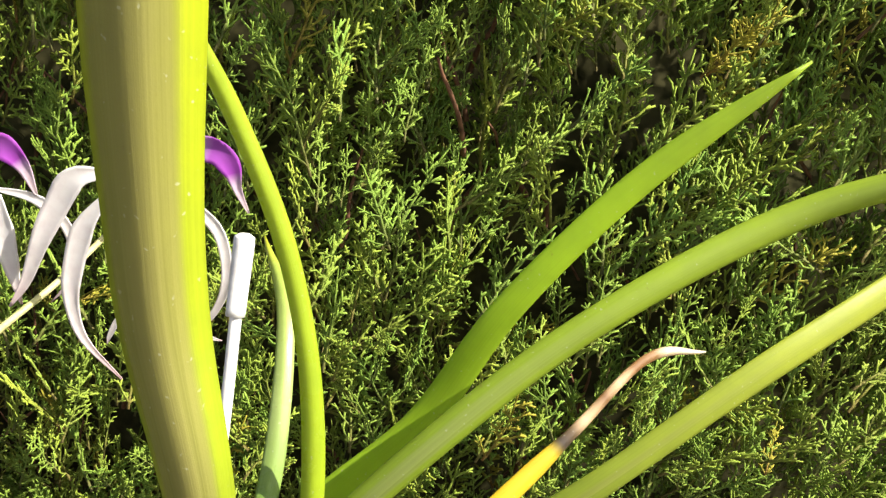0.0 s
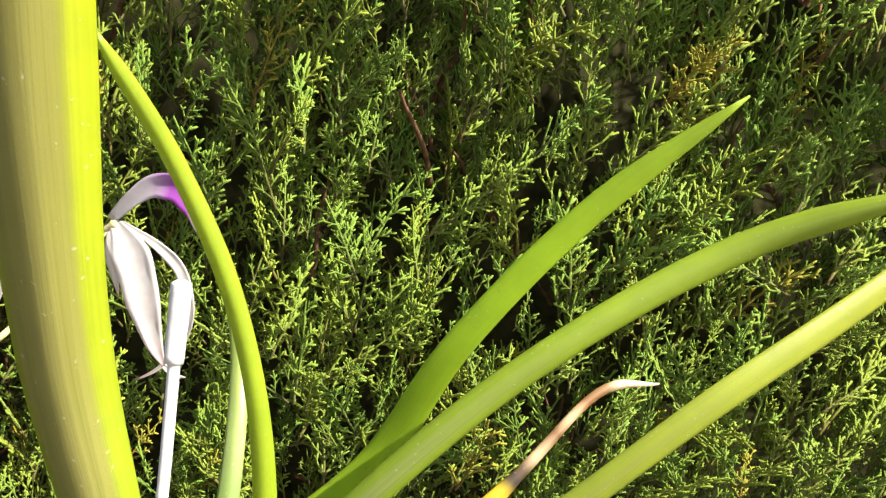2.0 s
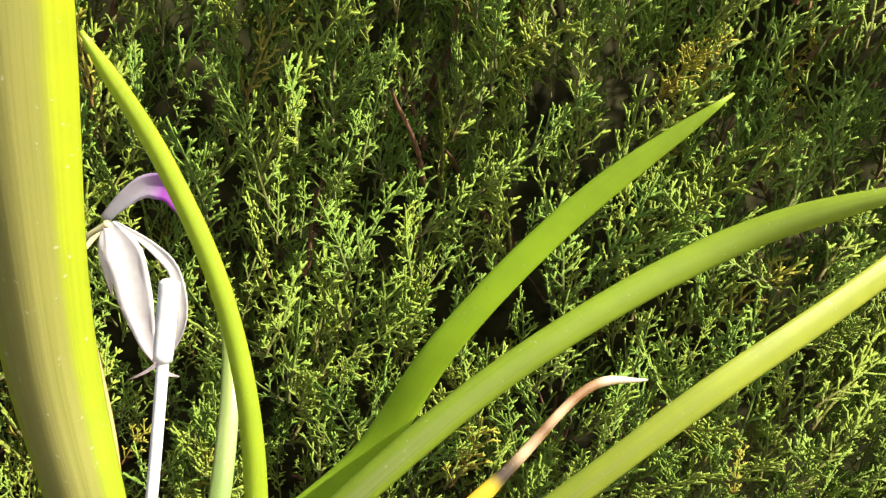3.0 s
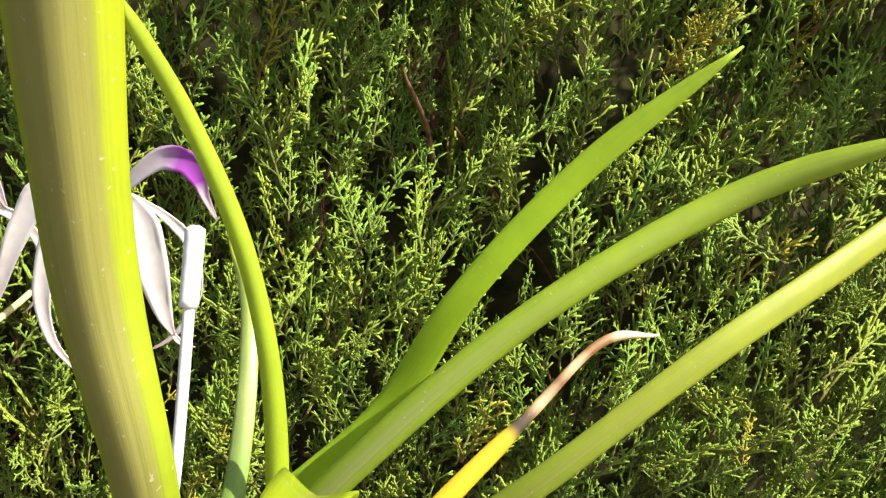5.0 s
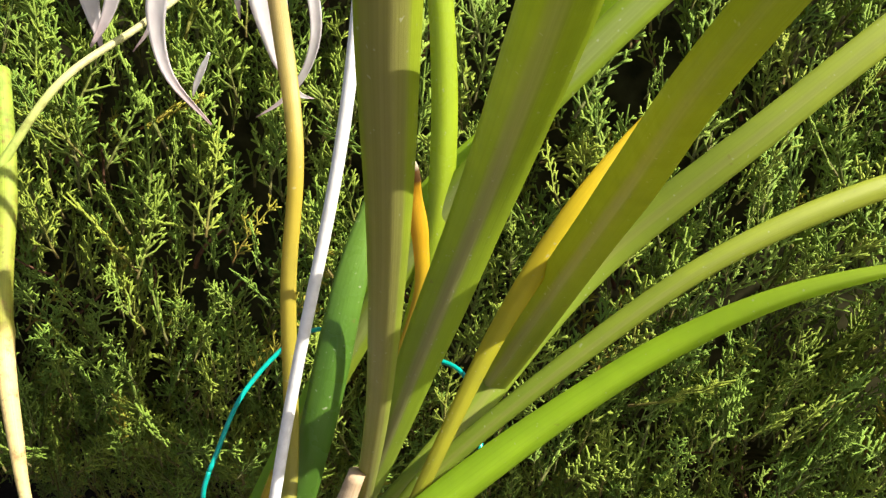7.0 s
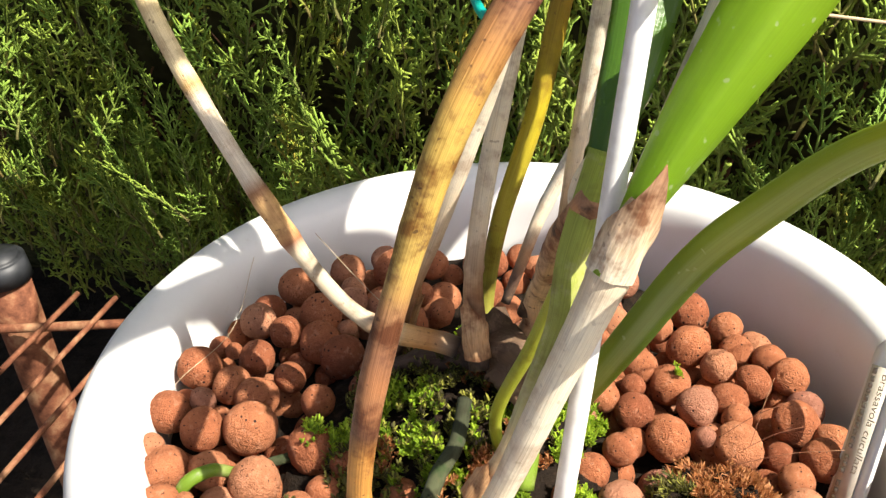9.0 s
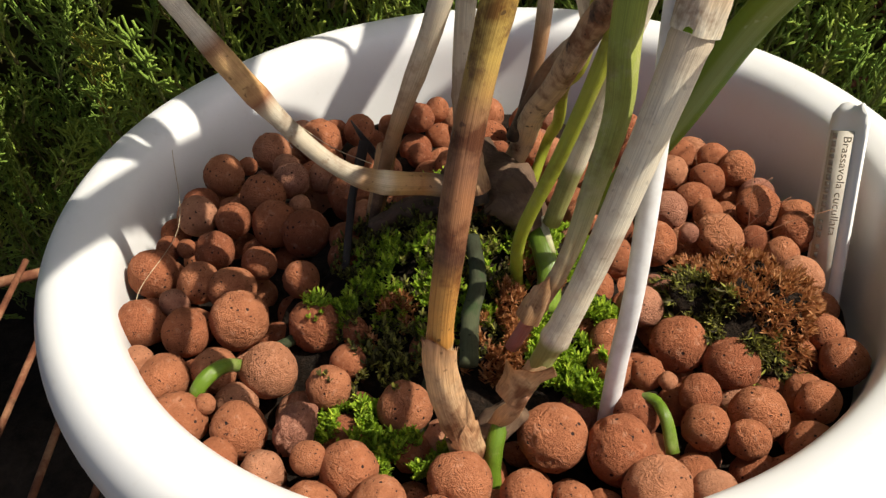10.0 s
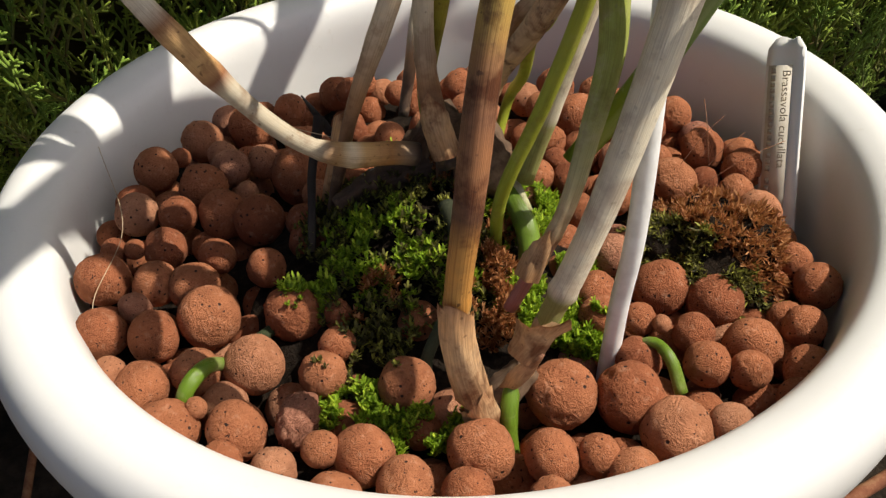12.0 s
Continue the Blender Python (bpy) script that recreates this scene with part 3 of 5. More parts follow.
def hedge():
    rnd = random.Random(11)
    rs = np.random.RandomState(4)
    kinds = []
    sides = 3
    for _ in range(12):
        segs = spray_shape(rnd)
        vs, fs, fr = [], [], []
        for p, e, r, f0, f1 in segs:
            d = (Vector(e) - Vector(p)).normalized()
            x = d.cross(Vector((0.1, 0.2, 1))).normalized()
            y = d.cross(x)
            o = len(vs)
            for end, rr, f in ((Vector(p), r, f0), (Vector(e) + d * r * 0.6, r * 0.78, f1)):
                for k in range(sides):
                    a = 2 * math.pi * (k + 0.5) / sides
                    vs.append(end + x * rr * math.cos(a) + y * rr * math.sin(a))
                    fr.append(f)
            for k in range(sides):
                fs.append((o + k, o + (k + 1) % sides, o + sides + (k + 1) % sides, o + sides + k))
            fs.append(tuple(o + sides + k for k in range(sides)))
        kinds.append((np.array([tuple(v) for v in vs]), fs, np.array(fr)))
    all_v, loops, sizes, fresh, hue, total = [], [], [], [], [], 0
    flat = [(np.array([i for f in k[1] for i in f]), np.array([len(f) for f in k[1]])) for k in kinds]
    count = 7000
    for i in range(count):
        k = rnd.randrange(len(kinds))
        v, _, fr = kinds[k]
        x = rnd.uniform(-1.6, 1.6) if rnd.random() < 0.27 else rnd.uniform(-0.72, 0.72)
        z = -0.62 + 1.72 * ((i + rnd.random()) / count) ** 0.93
        # low sprays thinned out and darkened to stand for the shade there
        bare_shade = min(1.0, max(0.0, (-0.12 - z) / 0.25))
        if bare_shade > 0 and rnd.random() < 0.55 * bare_shade:
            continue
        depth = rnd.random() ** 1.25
        lump = 0.05 * noise.noise(Vector((x * 4, z * 4, 3.1))) + 0.03 * noise.noise(Vector((x * 11, z * 11, 7.7)))
        # hollow and undercut added to put the low hedge in shade
        hollow = 1 / (1 + math.exp((x + 0.02) / 0.05)) / (1 + math.exp((z - 0.36) / 0.06))
        y = 0.388 + lump + depth * 0.13 + 0.03 * hollow + 0.17 * max(0.0, z - 0.4) + 0.8 * max(0.0, 0.06 - z)
        size = rnd.uniform(0.06, 0.125)
        lean = rnd.gauss(0.12, 0.3)
        turn = rnd.gauss(0.03, 0.3)
        spin = rnd.gauss(0, 0.7)
        m = Euler((radians(90) + lean * 0.9, 0, 0)).to_matrix()
        m = Matrix.Rotation(turn, 3, 'Y') @ m @ Matrix.Rotation(spin, 3, 'Y')
        w = (v * size) @ np.array(m).T
        w += np.array((x, y, z - size * 0.5))
        all_v.append(w)
        li, ls = flat[k]
        loops.append(li + total)
        sizes.append(ls)
        # darker colour deeper in; low down it stands for the shade there
        fresh.append(fr * (1.0 - 0.25 * depth) * (1.0 - 0.5 * bare_shade))
        hue.append(np.full(len(v), 1.0 if rnd.random() < 0.02 else rnd.random() * 0.92))
        total += len(v)
    V, Lp, S = np.concatenate(all_v), np.concatenate(loops), np.concatenate(sizes)
    me = bpy.data.meshes.new("hedge")
    me.vertices.add(len(V))
    me.vertices.foreach_set("co", V.astype(np.float32).ravel())
    me.loops.add(len(Lp))
    me.loops.foreach_set("vertex_index", Lp.astype(np.int32))
    me.polygons.add(len(S))
    me.polygons.foreach_set("loop_start", np.concatenate([[0], np.cumsum(S)[:-1]]).astype(np.int32))
    me.polygons.foreach_set("use_smooth", np.ones(len(S), bool))
    me.update(calc_edges=True)
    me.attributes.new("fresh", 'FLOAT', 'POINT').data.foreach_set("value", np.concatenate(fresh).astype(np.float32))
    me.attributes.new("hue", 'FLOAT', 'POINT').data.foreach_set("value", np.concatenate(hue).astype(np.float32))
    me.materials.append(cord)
    ob = new("hedge", me)
    tagged(ob, "dense clipped cypress hedge with green scale-leaf sprays", "hedge", "", "stuff")
    # woody shoots inside
    bm_v, bm_f = [], []
    for i in range(260):
        x, z = rnd.uniform(-0.85, 0.85), rnd.uniform(-0.75, 1.1)
        y = rnd.uniform(0.47, 0.57) + 0.8 * max(0.0, 0.06 - z)
        r = rnd.uniform(0.0012, 0.0038)
        p = Vector((x, y, z))
        d = Vector((rnd.gauss(0, 0.35), rnd.gauss(-0.15, 0.25), 1)).normalized()
        o = len(bm_v)
        steps = 7
        for s in range(steps):
            sx = d.cross(Vector((0, 1, 0.1))).normalized()
            sy = d.cross(sx)
            for k in range(5):
                a = 2 * math.pi * k / 5
                rr = r * (1 - 0.1 * s)
                bm_v.append(p + sx * rr * math.cos(a) + sy * rr * math.sin(a))
            p = p + d * rnd.uniform(0.012, 0.024)
            d = (d + Vector((rnd.gauss(0, 0.16), rnd.gauss(0, 0.16), 0))).normalized()
        bm_f += [tuple(o + q for q in f) for f in grid_faces(steps, 5)]
    ob2 = finish("hedge_branches", bm_v, bm_f, bark, None, "red-brown woody shoots inside the cypress hedge")
    tagged(ob2, "", "hedge", "", "stuff")
    # backing sheet, coloured dark for the shade deep in the hedge
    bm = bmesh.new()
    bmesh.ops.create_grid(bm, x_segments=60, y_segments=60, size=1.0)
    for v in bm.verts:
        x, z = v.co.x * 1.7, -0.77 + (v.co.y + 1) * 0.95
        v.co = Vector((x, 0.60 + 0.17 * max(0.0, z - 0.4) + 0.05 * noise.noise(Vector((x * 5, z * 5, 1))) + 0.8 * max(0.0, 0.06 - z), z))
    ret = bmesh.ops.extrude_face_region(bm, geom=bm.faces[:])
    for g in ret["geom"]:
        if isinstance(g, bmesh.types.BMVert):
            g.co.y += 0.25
    ob3 = part("hedge_shade_back", bm, gloom, None, "backing sheet coloured as the shaded twiggy inside of the cypress hedge")
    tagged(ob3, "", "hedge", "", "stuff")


hedge()


# ---- wire shelf ----
def wire_shelf():
    shelf = empty("wire_shelf", (-0.1, 0.1, 0.0), "rusty welded wire shelf under the flower pot", "shelf")
    for k in range(17):
        x = -0.416 + 0.0345 * k
        tube("rod", [(x - 0.012, -0.25, -0.004), (x, 0.05, -0.004), (x + 0.012, 0.30, -0.004)], [(0, 4.6), (1, 4.6)], rust, shelf, "", 12, 8, (), 0.02, k)
    for y0 in (0.215, -0.2):
        tube("cross_rod", [(-0.60, y0, -0.010), (-0.1, y0 + 0.125, -0.010), (0.4, y0 + 0.25, -0.010)], [(0, 7.5), (1, 7.5)], rust, shelf, "", 16, 10, (), 0.02, 3)
    post = tube("post", [(-0.455, 0.278, -0.78), (-0.452, 0.279, -0.4), (-0.449, 0.28, 0.02)], [(0, 36), (1, 36)], rust, shelf, "rust-streaked round steel post", 14, 20, (), 0.01, 5)
    bm = bmesh.new()
    bmesh.ops.create_cone(bm, segments=28, radius1=0.0215, radius2=0.0195, depth=0.026, cap_ends=True)
    bmesh.ops.bevel(bm, geom=[e for e in bm.edges if abs(e.verts[0].co.z - e.verts[1].co.z) < 1e-5], offset=0.004, segments=3, affect='EDGES')
    cap = part("cap", bm, rubber, post, "black rubber end cap")
    cap.location = Vector((-0.449, 0.28, 0.03)) - Vector(shelf.location)


wire_shelf()


# ---- pot ----
def pot():
    ob = empty("flower_pot", (0, 0, 0), "round white plastic pot with a thick rolled rim", "flower pot")
    outer = [(0.0, 0.0), (0.090, 0.0), (0.095, 0.003), (0.098, 0.01), (0.106, 0.067), (0.114, 0.125), (0.1225, 0.180), (0.1265, 0.200)]
    rim = [(0.1265, 0.200), (0.1312, 0.214), (0.1342, 0.223), (0.1356, 0.2315), (0.1345, 0.2385), (0.1308, 0.2432), (0.1256, 0.2447), (0.1204, 0.2437), (0.1160, 0.2408), (0.1135, 0.2345), (0.1122, 0.222)]
    inner = [(0.1122, 0.222), (0.1085, 0.19), (0.100, 0.125), (0.092, 0.067), (0.086, 0.014), (0.0, 0.012)]

    def lathe(name, strips, label):
        n, verts, faces = 160, [], []
        for prof in strips:
            curve = spline([(r, 0, z) for r, z in prof], 8 * len(prof) - 7) if name == "rim" else [Vector((r, 0, z)) for r, z in prof]
            o = len(verts)
            for c in curve:
                for k in range(n):
                    a = 2 * math.pi * k / n
                    wob = 1 + 0.002 * math.sin(2 * a + 0.6) + 0.001 * math.sin(5 * a)
                    r = max(c.x, 1e-4) * wob
                    verts.append((r * math.cos(a), r * math.sin(a), c.z + 0.0004 * math.sin(2 * a + 1)))
            faces += [tuple(o + q for q in f) for f in grid_faces(len(curve), n)]
        finish(name, verts, faces, pot_white, ob, label)
    lathe("body", (outer, inner), "")
    lathe("rim", (rim,), "thick rolled rim")
    # the pot leans a little on its wire shelf
    ob.matrix_basis = Matrix.Translation((0.0027, 0.0019, 0.0)) @ Matrix.Rotation(-0.0251, 4, 'X') @ Matrix.Rotation(0.0058, 4, 'Y')


pot()


# ---- bed: substrate, pellets, moss ----
def bed_height(x, y):
    """Top of the filling."""
    hump = 0.026 * math.exp(-(((x + 0.010) / 0.034) ** 2 + ((y + 0.006) / 0.040) ** 2))
    return 0.2215 - 0.0616 * x - 0.0357 * y + hump


def substrate():
    n, rings = 72, 26
    verts = [(0, 0, bed_height(0, 0) - 0.004)]
    for i in range(1, rings + 1):
        r = 0.1095 * i / rings
        for k in range(n):
            a = 2 * math.pi * k / n
            x, y = r * math.cos(a), r * math.sin(a)
            z = bed_height(x, y) - 0.0045 + 0.003 * noise.noise(Vector((x * 160, y * 160, 0))) + 0.002 * noise.noise(Vector((x * 420, y * 420, 4)))
            if math.hypot(x + 0.012, y + 0.02) > 0.05:
                z -= 0.006
            verts.append((x, y, z))
    faces = [(0, 1 + k, 1 + (k + 1) % n) for k in range(n)]
    faces += [tuple(1 + q for q in f) for f in grid_faces(rings, n)]
    ob = finish("orchid_substrate", verts, faces, soil, None, "dark damp bark and fibre substrate in the pot")
    tagged(ob, "", "substrate", "", "stuff")


substrate()

PELLET_MESHES = []


def pellet_mesh(seed, wrinkle=0.03, dents=1, squash=1.0, fine=4):
    bm = bmesh.new()
    bmesh.ops.create_icosphere(bm, subdivisions=fine, radius=1.0)
    o = Vector((seed * 3.7, seed * 1.3, 5.0))
    rnd = random.Random(seed)
    holes = [(Vector((rnd.gauss(0, 1), rnd.gauss(0, 1), rnd.gauss(0, 1))).normalized(), rnd.uniform(0.05, 0.11), rnd.uniform(0.06, 0.14)) for _ in range(rnd.choice((0, 1, 1, 2, 4)) * dents)]
    for v in bm.verts:
        d = v.co.normalized()
        r = 1 + 0.075 * noise.noise(d * 1.1 + o) + wrinkle * noise.noise(d * 4.5 + o) + 0.018 * noise.noise(d * 11 + o) + 0.016 * noise.noise(d * 23 + o)
        for h, w, deep in holes:
            g = (d - h).length
            if g < w * 1.6:
                r -= deep * math.exp(-(g / w) ** 4)
        v.co = d * r
        v.co.z *= squash
    me = bpy.data.meshes.new("clay_pellet")
    bm.to_mesh(me)
    bm.free()
    me.materials.append(clay)
    me.polygons.foreach_set("use_smooth", [True] * len(me.polygons))
    return me


for k in range(12):
    PELLET_MESHES.append(pellet_mesh(k + 1, 0.028 if k % 4 else 0.06, 1, 0.94 if k % 3 == 0 else 1.0))
PITTED = pellet_mesh(33, 0.03, 4, 0.97)
SHRIVELLED = pellet_mesh(40, 0.2, 0, 0.7)
HIDDEN = [pellet_mesh(60 + k, 0.03, 1, 1.0, 3) for k in range(6)]
placed = []
prnd = random.Random(21)


def pellet(x, y, z, r, me=None, label="round red-brown fired clay pellet in the pot"):
    ob = new("clay_pellet", me or prnd.choice(PELLET_MESHES))
    ob.location = (x, y, z)
    ob.rotation_euler = (prnd.uniform(0, 6.28), prnd.uniform(0, 6.28), prnd.uniform(0, 6.28))
    s = r * prnd.uniform(0.98, 1.03)
    ob.scale = (s, s * prnd.uniform(0.96, 1.03), s * prnd.uniform(0.93, 1.0))
    placed.append((x, y, z, r))
    return tagged(ob, label, "clay pellet", "clay pellets in the pot")


def centre_height(x, y):
    """Height of the pellets' middles in the top layer."""
    return 0.2255 - 0.0616 * x - 0.0357 * y


# pellets that lie on top, in millimetres: along the front wall, across the middle, left of the canes, right of them
FRONT = [(-84, -61, 232, 6.9), (-77, -59, 235, 2.7), (-73, -75, 233, 5.2), (-69, -65, 231, 7.5), (-62, -79, 232, 5.4), (-55, -66, 231, 6.8), (-51, -77, 233, 4.2), (-51, -90, 231, 6.9), (-42, -79, 230, 7.1), (-35, -90, 230, 7.2), (-28, -61, 229, 6.9), (-22, -95, 230, 5.8), (-16, -84, 228, 8), (-5, -101, 230, 4.7), (-1, -90, 228, 6.6), (8, -72, 226, 8.6), (9, -93, 229, 4.9), (15, -100, 227, 7), (24, -77, 225, 8.6), (30, -90, 225, 8.7), (30, -67, 226, 6.1), (40, -59, 228, 2.5), (42, -93, 227, 5.9), (46, -73, 226, 6.1), (48, -62, 225, 5.5), (55, -78, 226, 5.4), (61, -90, 226, 5.8), (61, -69, 224, 7.2), (70, -81, 224, 6.3), (77, -67, 224, 5.8)]
MIDDLE = [(-100, -25, 232, 6.9), (-97, -41, 234, 4), (-90, -47, 232, 7.3), (-87, -29, 231, 7), (-77, -45, 232, 5.8), (-73, -25, 230, 8.2), (-63, -45, 230, 7.4), (-51, -29, 229, 8), (-47, -53, 230, 6), (-42, -45, 231, 4.8), (-40, -34, 230, 4.3), (-20, -41, 228, 6.4), (1, -35, 227, 5.6), (27, -51, 226, 6.2), (29, -41, 225, 6.7), (36, -54, 226, 4.6), (41, -27, 224, 6.7), (48, -42, 223, 8.1), (60, -51, 223, 7.4), (89, -42, 222, 5.6), (90, -53, 222, 6.8)]
LEFT = [(-100, -3, 231, 7.4), (-97, 7, 232, 4), (-91, 5, 233, 2.9), (-91, 25, 230, 6.5), (-91, -19, 233, 4.3), (-86, -9, 231, 6.2), (-85, 48, 229, 7.1), (-83, 5, 231, 6.1), (-79, 21, 230, 5.7), (-77, 51, 230, 3.4), (-76, -12, 230, 7), (-71, 35, 228, 7.4), (-70, 63, 227, 7.1), (-69, -1, 230, 5.3), (-66, 20, 228, 7.4), (-64, 51, 228, 5), (-62, 43, 228, 6.4), (-58, 26, 230, 3.6), (-56, 14, 228, 7.8), (-56, -10, 230, 5.7), (-53, 69, 226, 8.2), (-51, 45, 227, 5.8), (-43, 10, 228, 5.6), (-42, 0, 228, 6.9), (-41, 37, 225, 9.4), (-39, 76, 225, 6.1), (-39, 56, 226, 4.7), (-37, 20, 228, 5.5), (-29, 47, 226, 4.9), (-23, 26, 226, 6)]
RIGHT = [(-16, 83, 224, 5.2), (23, 62, 221, 7.4), (24, 80, 221, 6), (27, 3, 225, 4.2), (28, 46, 223, 3.9), (32, 15, 224, 5.5), (39, -7, 224, 5.3), (41, 23, 223, 4.1), (42, 12, 222, 6.4), (43, 34, 222, 6), (48, 57, 221, 5.3), (53, 3, 221, 7.2), (53, 29, 220, 7.1), (59, 72, 218, 7.4), (59, 51, 219, 7.8), (62, 20, 220, 6.8), (64, 4, 223, 3.4), (69, 42, 219, 6.1), (72, 25, 220, 6.5), (72, 65, 218, 6.1), (74, 16, 221, 4.8), (74, 4, 221, 7.5), (75, 52, 219, 5.4), (80, 36, 219, 6), (86, 49, 219, 5.4), (90, -7, 221, 5.4), (91, -19, 221, 7.2), (92, 19, 219, 7.4), (92, 41, 219, 6.3), (99, 4, 220, 6.7), (103, 14, 218, 6.2)]
SHRIVELLED_AT, PITTED_AT = (-55, -66), ((-16, -84), (8, -72), (30, -90), (24, -77))
for x, y, z, r in FRONT + MIDDLE + LEFT + RIGHT:
    at = (x / 1000, y / 1000, z / 1000)
    if (x, y) == SHRIVELLED_AT:
        pellet(*at, r / 1000, SHRIVELLED, "shrivelled cracked red-brown clay pellet in the pot")
    elif (x, y) in PITTED_AT:
        pellet(*at, r / 1000, PITTED, "large red-brown fired clay pellet with dark pits")
    else:
        pellet(*at, r / 1000)
# those half hidden under and between them
tries = 0
while len(placed) < 290 and tries < 40000:
    tries += 1
    a, q = prnd.uniform(0, 6.283), 0.104 * math.sqrt(prnd.random())
    x, y = q * math.cos(a), q * math.sin(a)
    if math.hypot((x + 0.012) / 0.036, (y + 0.022) / 0.045) < 1:
        continue
    r = prnd.uniform(0.0048, 0.0075)
    lift = prnd.choice((-0.005, -0.009, -0.013))
    z = centre_height(x, y) + lift
    if q + r > 0.109:
        continue
    if all((x - u) ** 2 + (y - v) ** 2 + (z - w) ** 2 > ((r + s) * 0.86) ** 2 for u, v, w, s in placed):
        pellet(x, y, z, r, prnd.choice(HIDDEN))


def tufts(name, material, spots, label, size, blade, seed, lift=0.0):
    """Moss: many small stars of leaflets on patches (x, y, radius, count)."""
    rnd = random.Random(seed)
    verts, faces = [], []
    for cx, cy, rad, count in spots:
        for _ in range(count):
            a, q = rnd.uniform(0, 6.283), rad * math.sqrt(rnd.random())
            x, y = cx + q * math.cos(a), cy + q * math.sin(a) * 0.8
            if noise.noise(Vector((x * 150, y * 150, seed))) < -0.08:
                continue
            z = bed_height(x, y) - 0.003 + lift * max(0.0, 1 - (q / rad) ** 2) + rnd.uniform(-0.001, 0.0015)
            z = max([z] + [w + math.sqrt(max(0.0, s * s - (x - u) ** 2 - (y - v) ** 2)) - 0.001 for u, v, w, s in placed if (x - u) ** 2 + (y - v) ** 2 < (s * 0.55) ** 2])
            axis = Vector((rnd.gauss(0, 0.4), rnd.gauss(-0.1, 0.4), 1)).normalized()
            h = size * rnd.uniform(0.6, 1.5)
            for k in range(9):
                f = k / 9
                b = rnd.uniform(0, 6.283)
                root = Vector((x, y, z)) + axis * h * f * 0.9
                out = Vector((math.cos(b), math.sin(b), 0.5 + f)).normalized() * h * rnd.uniform(0.45, 0.8)
                sd = out.cross(Vector((0.2, 0.1, 1))).normalized() * blade * rnd.uniform(0.7, 1.2)
                o = len(verts)
                verts += [root - sd * 0.5, root + sd * 0.5, root + out * 0.6 + sd * 0.6 + axis * 0.0003, root + out, root + out * 0.6 - sd * 0.6 + axis * 0.0003]
                faces.append((o, o + 1, o + 2, o + 3, o + 4))
    ob = finish(name, verts, faces, material, None, label, None, False)
    return tagged(ob, "", "moss", "", "stuff")


tufts("moss", moss_green, [(-0.028, -0.022, 0.018, 620), (-0.014, -0.034, 0.014, 200), (-0.041, -0.064, 0.010, 420), (-0.027, -0.075, 0.011, 420), (0.012, -0.045, 0.013, 700), (0.024, 0.0, 0.011, 460), (-0.047, -0.028, 0.008, 160), (0.006, -0.02, 0.010, 200), (0.028, -0.030, 0.006, 160), (-0.012, 0.03, 0.009, 140), (0.020, -0.055, 0.007, 260), (0.016, -0.012, 0.012, 240), (0.055, 0.03, 0.004, 60)],
      "bright green moss growing between the clay pellets", 0.0024, 0.0006, 5, 0.003)
tufts("dead_moss", moss_brown, [(-0.003, -0.046, 0.011, 520), (-0.03, -0.035, 0.008, 90), (0.002, -0.034, 0.007, 160), (-0.004, 0.0, 0.014, 160), (0.012, -0.02, 0.008, 120)], "rust-brown dead moss between the canes", 0.0024, 0.00045, 6, 0.006)
tufts("olive_moss", moss_olive, [(-0.02, -0.03, 0.026, 760), (0.0, -0.01, 0.02, 420), (-0.035, -0.05, 0.014, 200), (-0.03, -0.004, 0.018, 420)], "olive and blackish moss on the substrate", 0.0024, 0.0006, 7, 0.002)


def moss_clod(at, size):
    """Hummock of dark fibre, rust-brown moss over one half and olive moss over the other."""
    rnd = random.Random(17)
    clod = empty("moss_clod", at, "clod of dark fibre overgrown with rust-brown and olive moss", "moss")
    bm = bmesh.new()
    bmesh.ops.create_icosphere(bm, subdivisions=4, radius=1.0)
    for v in bm.verts:
        d = v.co.normalized()
        r = 1 + 0.42 * noise.noise(d * 2.0 + Vector((3, 1, 0))) + 0.2 * noise.noise(d * 6) + 0.07 * noise.noise(d * 17)
        v.co = Vector((d.x * r * size[0], d.y * r * size[1], d.z * r * size[2]))
    shape = [v.co.copy() for v in bm.verts if v.co.z > -0.3 * size[2]]
    part("fibre", bm, soil, clod, "dark matted fibre")
    for name, mat, many, label in (("rust_moss", moss_brown, 2600, "rust-brown dead moss"), ("green_moss", moss_olive, 1100, "olive and yellow-green moss")):
        verts, faces = [], []
        while len(faces) < many * 5:
            p = rnd.choice(shape)
            side = p.x / size[0] + 0.5 * p.y / size[1] + 0.5 * noise.noise(p * 90)
            if (name == "rust_moss") != (side > -0.3) or noise.noise(p * 170) < -0.15:
                continue
            nrm = Vector((p.x / size[0] ** 2, p.y / size[1] ** 2, p.z / size[2] ** 2)).normalized()
            p = p + Vector((rnd.gauss(0, 0.001), rnd.gauss(0, 0.001), rnd.gauss(0, 0.0006)))
            for _ in range(5):
                out = (nrm + Vector((rnd.gauss(0, 0.7), rnd.gauss(0, 0.7), rnd.gauss(0, 0.5)))).normalized() * rnd.uniform(0.0012, 0.0032)
                sd = out.cross(Vector((rnd.gauss(0, 1), rnd.gauss(0, 1), 1))).normalized() * 0.00022
                o = len(verts)
                verts += [p - sd, p + sd, p + out * 0.6 + sd * 1.1, p + out, p + out * 0.6 - sd * 1.1]
                faces.append((o, o + 1, o + 2, o + 3, o + 4))
        finish(name, verts, faces, mat, clod, label, None, False)


moss_clod((0.068, -0.032, 0.2195), (0.0185, 0.0205, 0.0155))


